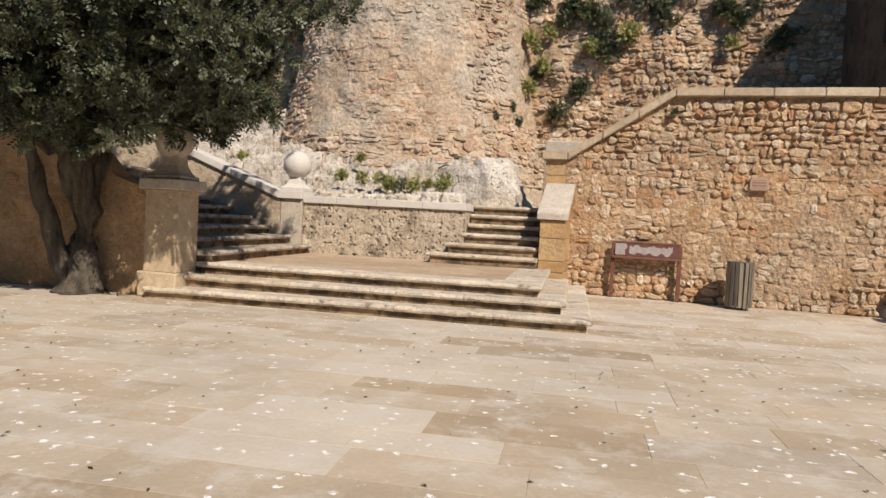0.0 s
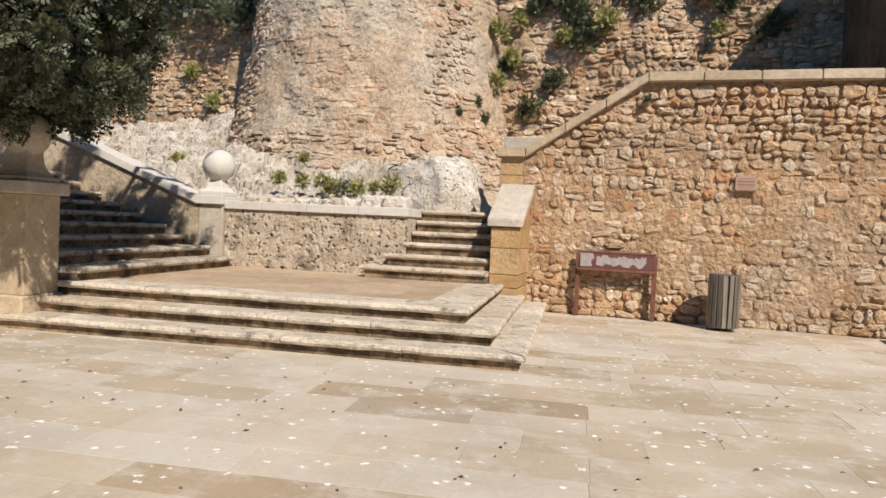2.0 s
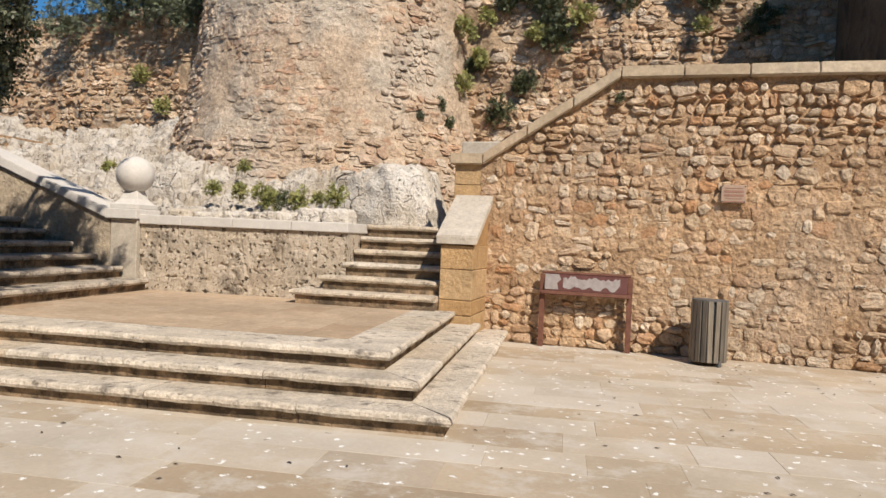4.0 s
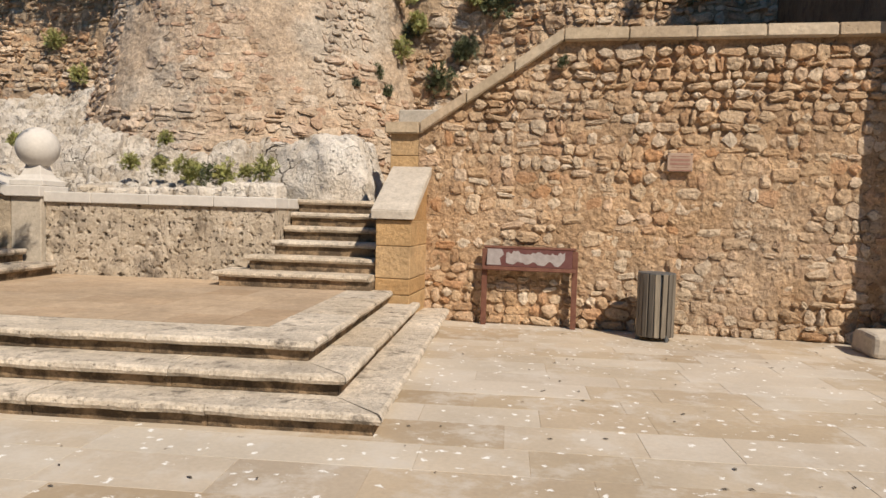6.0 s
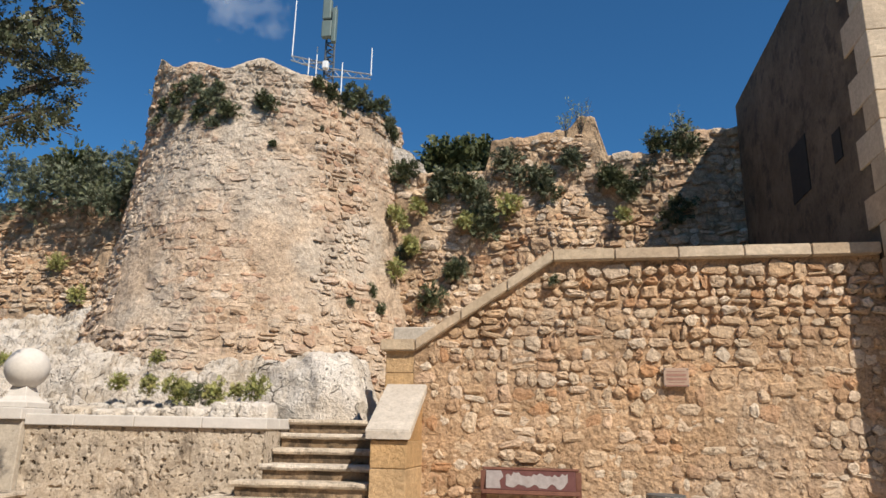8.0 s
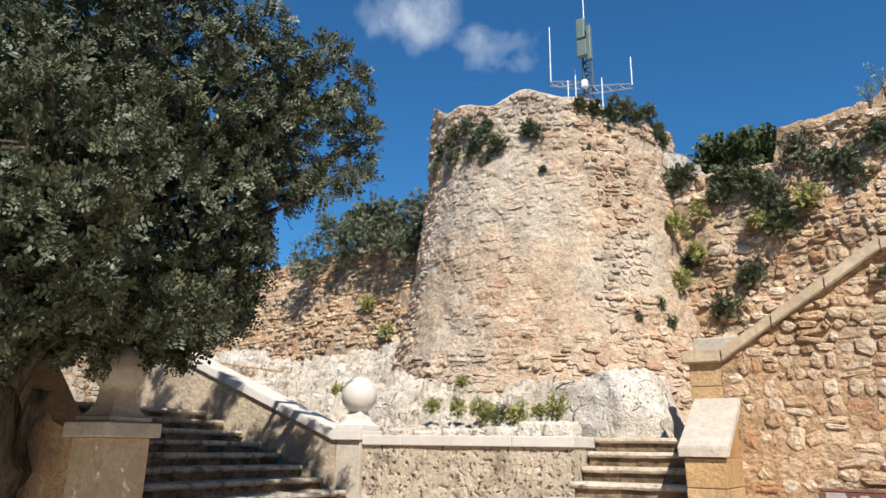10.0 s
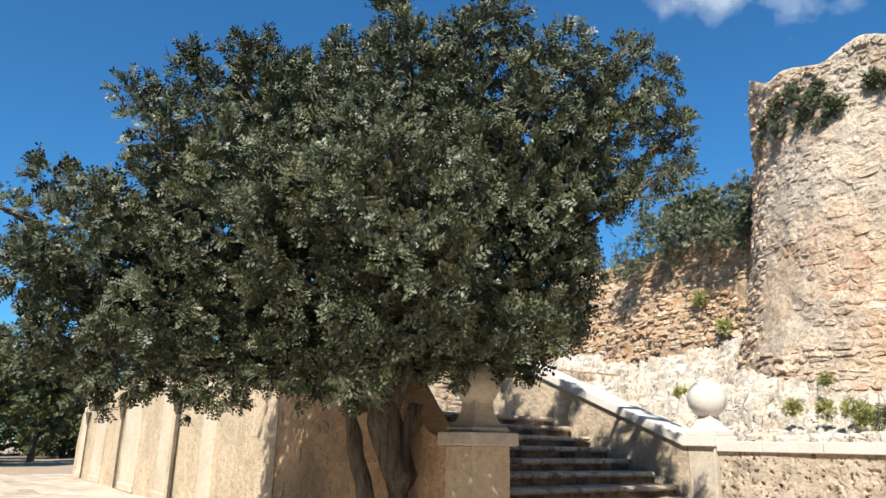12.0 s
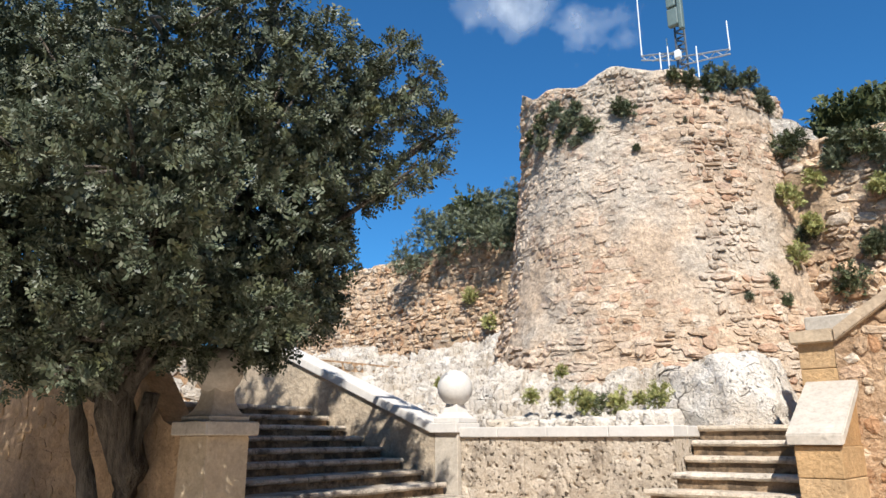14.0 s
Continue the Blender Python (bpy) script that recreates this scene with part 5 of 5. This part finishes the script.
for x1, z1, z2 in ((-0.97, 1.1, 0.75), (1.13, 0.42, 0.62)):
    bm = bmesh.new()
    tube(bm, [(0, 0, z2 + 0.12), (x1, 0, z1 + 0.06)], [0.018, 0.018], 6)
    tube(bm, [(0, 0, z2 - 0.1), (x1, 0, z1 - 0.06)], [0.018, 0.018], 6)
    for k in range(7):
        t0, t1 = k / 7, (k + 1) / 7
        s = 1 if k % 2 else -1
        tube(bm, [(x1 * t0, 0, z2 + (z1 - z2) * t0 + s * 0.1 * (1 - t0 * 0.4)), (x1 * t1, 0, z2 + (z1 - z2) * t1 - s * 0.1 * (1 - t1 * 0.4))], [0.01, 0.01], 4)
    part("boom", bm, STEEL, mast)
bm = bmesh.new()
tube(bm, [(-0.65, -0.1, 0.85), (0, 0, 0.9)], [0.018, 0.018], 6)
part("boom", bm, STEEL, mast)

# ---------- information board ----------
board = empty("information_board", "rusty red steel information board with peeling panel", "sign")
board.location = (1.10, -0.13, 0)
for x in (-0.58, 0.58):
    bm = bmesh.new()
    box(bm, x - 0.035, x + 0.035, -0.025, 0.025, 0.0, 1.0, 0.006)
    part("leg", bm, RUST, board)
TILT = Matrix.Translation((0, -0.03, 0.90)) @ Matrix.Rotation(radians(-12), 4, "X")
bm = bmesh.new()
box(bm, -0.545, 0.545, -0.012, 0.012, -0.125, 0.115, 0.004, TILT)
panel = part("panel", bm, PANEL, board, "faded dark red panel")
bm = bmesh.new()
for x0, x1, z0, z1 in ((-0.59, 0.59, 0.112, 0.142), (-0.59, 0.59, -0.175, -0.128)):
    box(bm, x0, x1, -0.022, 0.02, z0, z1, 0.004, TILT)
part("frame_rail", bm, RUST, board)
r4 = random.Random(71)
bm = bmesh.new()
top = [(-0.30 + 0.75 * i / 24, 0.055 + r4.uniform(-0.02, 0.03)) for i in range(25)]
bot = [(0.45 - 0.75 * i / 24, -0.035 - 0.06 * abs(math.sin(i * 0.5)) + r4.uniform(-0.02, 0.02)) for i in range(25)]
for outline in (top + bot, [(-0.545, -0.11), (-0.36, -0.11), (-0.38, -0.02), (-0.33, 0.03), (-0.36, 0.10), (-0.545, 0.10)]):
    f = [bm.verts.new(TILT @ Vector((x, -0.016, z))) for x, z in outline]
    bm.faces.new(f)
r = bmesh.ops.extrude_face_region(bm, geom=bm.faces[:])
bmesh.ops.translate(bm, verts=[g for g in r["geom"] if isinstance(g, bmesh.types.BMVert)], vec=(0, 0.003, 0))
part("peeled_patch", bm, PEELED, panel, "pale grey bare patch")

# ---------- litter bin ----------
litter_bin = empty("litter_bin", "round litter bin clad in grey weathered wooden slats", "bin")
litter_bin.location = (2.65, -0.50, 0)
bm = bmesh.new()
lathe(bm, 0, 0, [(0.18, 0.06), (0.19, 0.77), (0.17, 0.77), (0.165, 0.12)], 28)
part("liner", bm, DARKSTEEL, litter_bin)
for k in range(18):
    a = 6.28319 * k / 18
    bm = bmesh.new()
    box(bm, -0.029, 0.029, -0.012, 0.012, 0.05, 0.80, 0.005, Matrix.Rotation(a, 4, "Z") @ Matrix.Translation((0, -0.208, 0)) @ Matrix.Rotation(radians(r4.uniform(-1, 1)), 4, "Y"))
    part("slat", bm, WOOD, litter_bin)
for a in (0.6, 2.7, 4.8):
    bm = bmesh.new()
    box(bm, -0.02, 0.02, -0.02, 0.02, 0.0, 0.08, 0.004, Matrix.Rotation(a, 4, "Z") @ Matrix.Translation((0, -0.2, 0)))
    part("foot", bm, DARKSTEEL, litter_bin)
bm = bmesh.new()
lathe(bm, 0, 0, [(0.195, 0.795), (0.218, 0.795), (0.218, 0.81), (0.195, 0.81)], 28)
part("rim", bm, DARKSTEEL, litter_bin)

# ---------- plaque and pale stone on the wall ----------
plaque = empty("wall_plaque", "weathered red and cream ceramic plaque screwed to the rubble wall", "plaque")
plaque.location = (2.91, -0.062, 2.16)
bm = bmesh.new()
box(bm, -0.15, 0.15, -0.012, 0.02, -0.115, 0.115, 0.004)
tile = part("tile", bm, SIGN, plaque)
for z, h, w in ((0.072, 0.010, 0.11), (0.03, 0.032, 0.12), (-0.02, 0.03, 0.12), (-0.062, 0.010, 0.10), (-0.1, 0.018, 0.14)):
    bm = bmesh.new()
    box(bm, -w, w, -0.0155, -0.0125, z - h / 2, z + h / 2)
    part("ink_bar", bm, SIGNINK, tile)
for x in (-0.135, 0.135):
    for z in (-0.1, 0.1):
        bm = bmesh.new()
        bmesh.ops.create_uvsphere(bm, u_segments=10, v_segments=6, radius=0.009, matrix=Matrix.Translation((x, -0.013, z)))
        part("screw", bm, DARKSTEEL, tile)
bm = bmesh.new()
box(bm, 4.0, 4.3, -0.035, 0.02, 1.95, 2.11, 0.02)
rough(bm, 0.025, 7)
part("pale_block", bm, RUBBLE, wall_north)

# ---------- fallen leaves and specks on the paving ----------
rng = random.Random(81)
V, F = [], []
for _ in range(420):
    x, y = rng.uniform(-7, 5.2), rng.uniform(-12.5, -0.3)
    a, s = rng.uniform(0, 6.28), rng.uniform(0.01, 0.028)
    if -6 < x < 0.5 and y > -5.5:
        continue
    n0 = len(V)
    c, d = math.cos(a) * s, math.sin(a) * s
    V.extend(((x - c, y - d, 0.006), (x - d * 0.4, y + c * 0.4, 0.012), (x + c, y + d, 0.006), (x + d * 0.4, y - c * 0.4, 0.010)))
    F.append((n0, n0 + 3, n0 + 2, n0 + 1))
tagged(mesh("fallen_leaves", V, F, BARK), "scattered small dry brown leaves on the paving", "leaves", kind="stuff")

# ---------- paving slabs of the square ----------
paving = empty("paving", "square paved with worn cream and tan limestone slabs", "paving", kind="structure")
rng = random.Random(91)
slabs = []
v = -14.0
while v < 5.2:
    w = rng.uniform(0.34, 0.52)
    u = -32.0 - rng.random()
    while u < 12:
        l = rng.uniform(0.55, 1.35)
        slabs.append((u, v, l, w))
        u += l
    v += w
near = sorted(slabs, key=lambda s: math.hypot(s[0] + s[2] / 2 + 0.5, (s[1] + 2.6) * 1.1))
unit = {}
V, F = [], []
count = 0
for u, v, l, w in near:
    if -5.6 < u + l / 2 < -0.5 and 0.6 < v < 6:
        continue
    g = rng.uniform(0.0004, 0.0012)
    dz = rng.uniform(-0.0008, 0.0008)
    c = [(u + g, v + g), (u + l - g, v + g), (u + l - g, v + w - g), (u + g, v + w - g)]
    e = 0.0015
    ins = [(u + g + e, v + g + e), (u + l - g - e, v + g + e), (u + l - g - e, v + w - g - e), (u + g + e, v + w - g - e)]
    vs = [W(a, b, -0.03) for a, b in c] + [W(a, b, dz - 0.002) for a, b in c] + [W(a, b, dz) for a, b in ins]
    fs = [(0, 1, 5, 4), (1, 2, 6, 5), (2, 3, 7, 6), (3, 0, 4, 7), (4, 5, 9, 8), (5, 6, 10, 9), (6, 7, 11, 10), (7, 4, 8, 11), (8, 9, 10, 11)]
    if count < 300:
        o = W(u + l / 2, v + w / 2, 0)
        ob = mesh("slab", [p - o for p in vs], fs, FLOOR, paving)
        ob.location = o
        count += 1
    else:
        n0 = len(V)
        V.extend(vs)
        F.extend(tuple(n0 + k for k in f) for f in fs)
tagged(mesh("far_slabs", V, F, FLOOR, paving), kind="stuff")

# ---------- two thin clouds, far off ----------
def cloud_mat():
    n = Nodes("thin_cloud")
    f = n.noise(0.014, 6, 0.55)
    tc = n.add("ShaderNodeTexCoord").outputs["Generated"]
    g = n.tree.nodes.new("ShaderNodeTexGradient")
    g.gradient_type = "SPHERICAL"
    m = n.add("ShaderNodeMapping")
    m.inputs["Location"].default_value = (-1, -1, -1)
    m.inputs["Scale"].default_value = (2, 2, 2)
    n.link(tc, m.inputs["Vector"])
    n.link(m.outputs[0], g.inputs[0])
    a = n.maths("MULTIPLY", n.ramp(n.maths("ADD", f, n.maths("MULTIPLY", g.outputs["Fac"], 0.42)), [(0.58, grey(0)), (1.0, grey(1))]), n.ramp(g.outputs["Fac"], [(0.04, grey(0)), (0.25, grey(0.75))]))
    n.bsdf.inputs["Base Color"].default_value = (0.9, 0.9, 0.92, 1)
    n.bsdf.inputs["Roughness"].default_value = 1.0
    n.bsdf.inputs["Emission Color"].default_value = (0.85, 0.9, 1.0, 1)
    n.bsdf.inputs["Emission Strength"].default_value = 0.22
    n.link(a, n.bsdf.inputs["Alpha"])
    return n.mat


CLOUD = cloud_mat()
EYE = Vector((1.44, -9.16, 1.39))
for d, w, h in (((-0.4952, 0.6612, 0.5635), 85, 58), ((-0.4079, 0.7438, 0.5295), 85, 46)):
    d = Vector(d).normalized()
    c = EYE + d * 900
    right = d.cross(Vector((0, 0, 1))).normalized()
    up = right.cross(d)
    bm = bmesh.new()
    bmesh.ops.create_grid(bm, x_segments=12, y_segments=8, size=1.0)
    for v in bm.verts:
        v.co = right * v.co.x * w + up * v.co.y * h + d * 25 * math.cos(v.co.x * 1.5)
    ob = part("cloud", bm, CLOUD)
    ob.location = c
    ob.visible_shadow = False
    tagged(ob, "thin white cloud in a deep blue sky", "cloud", kind="structure")
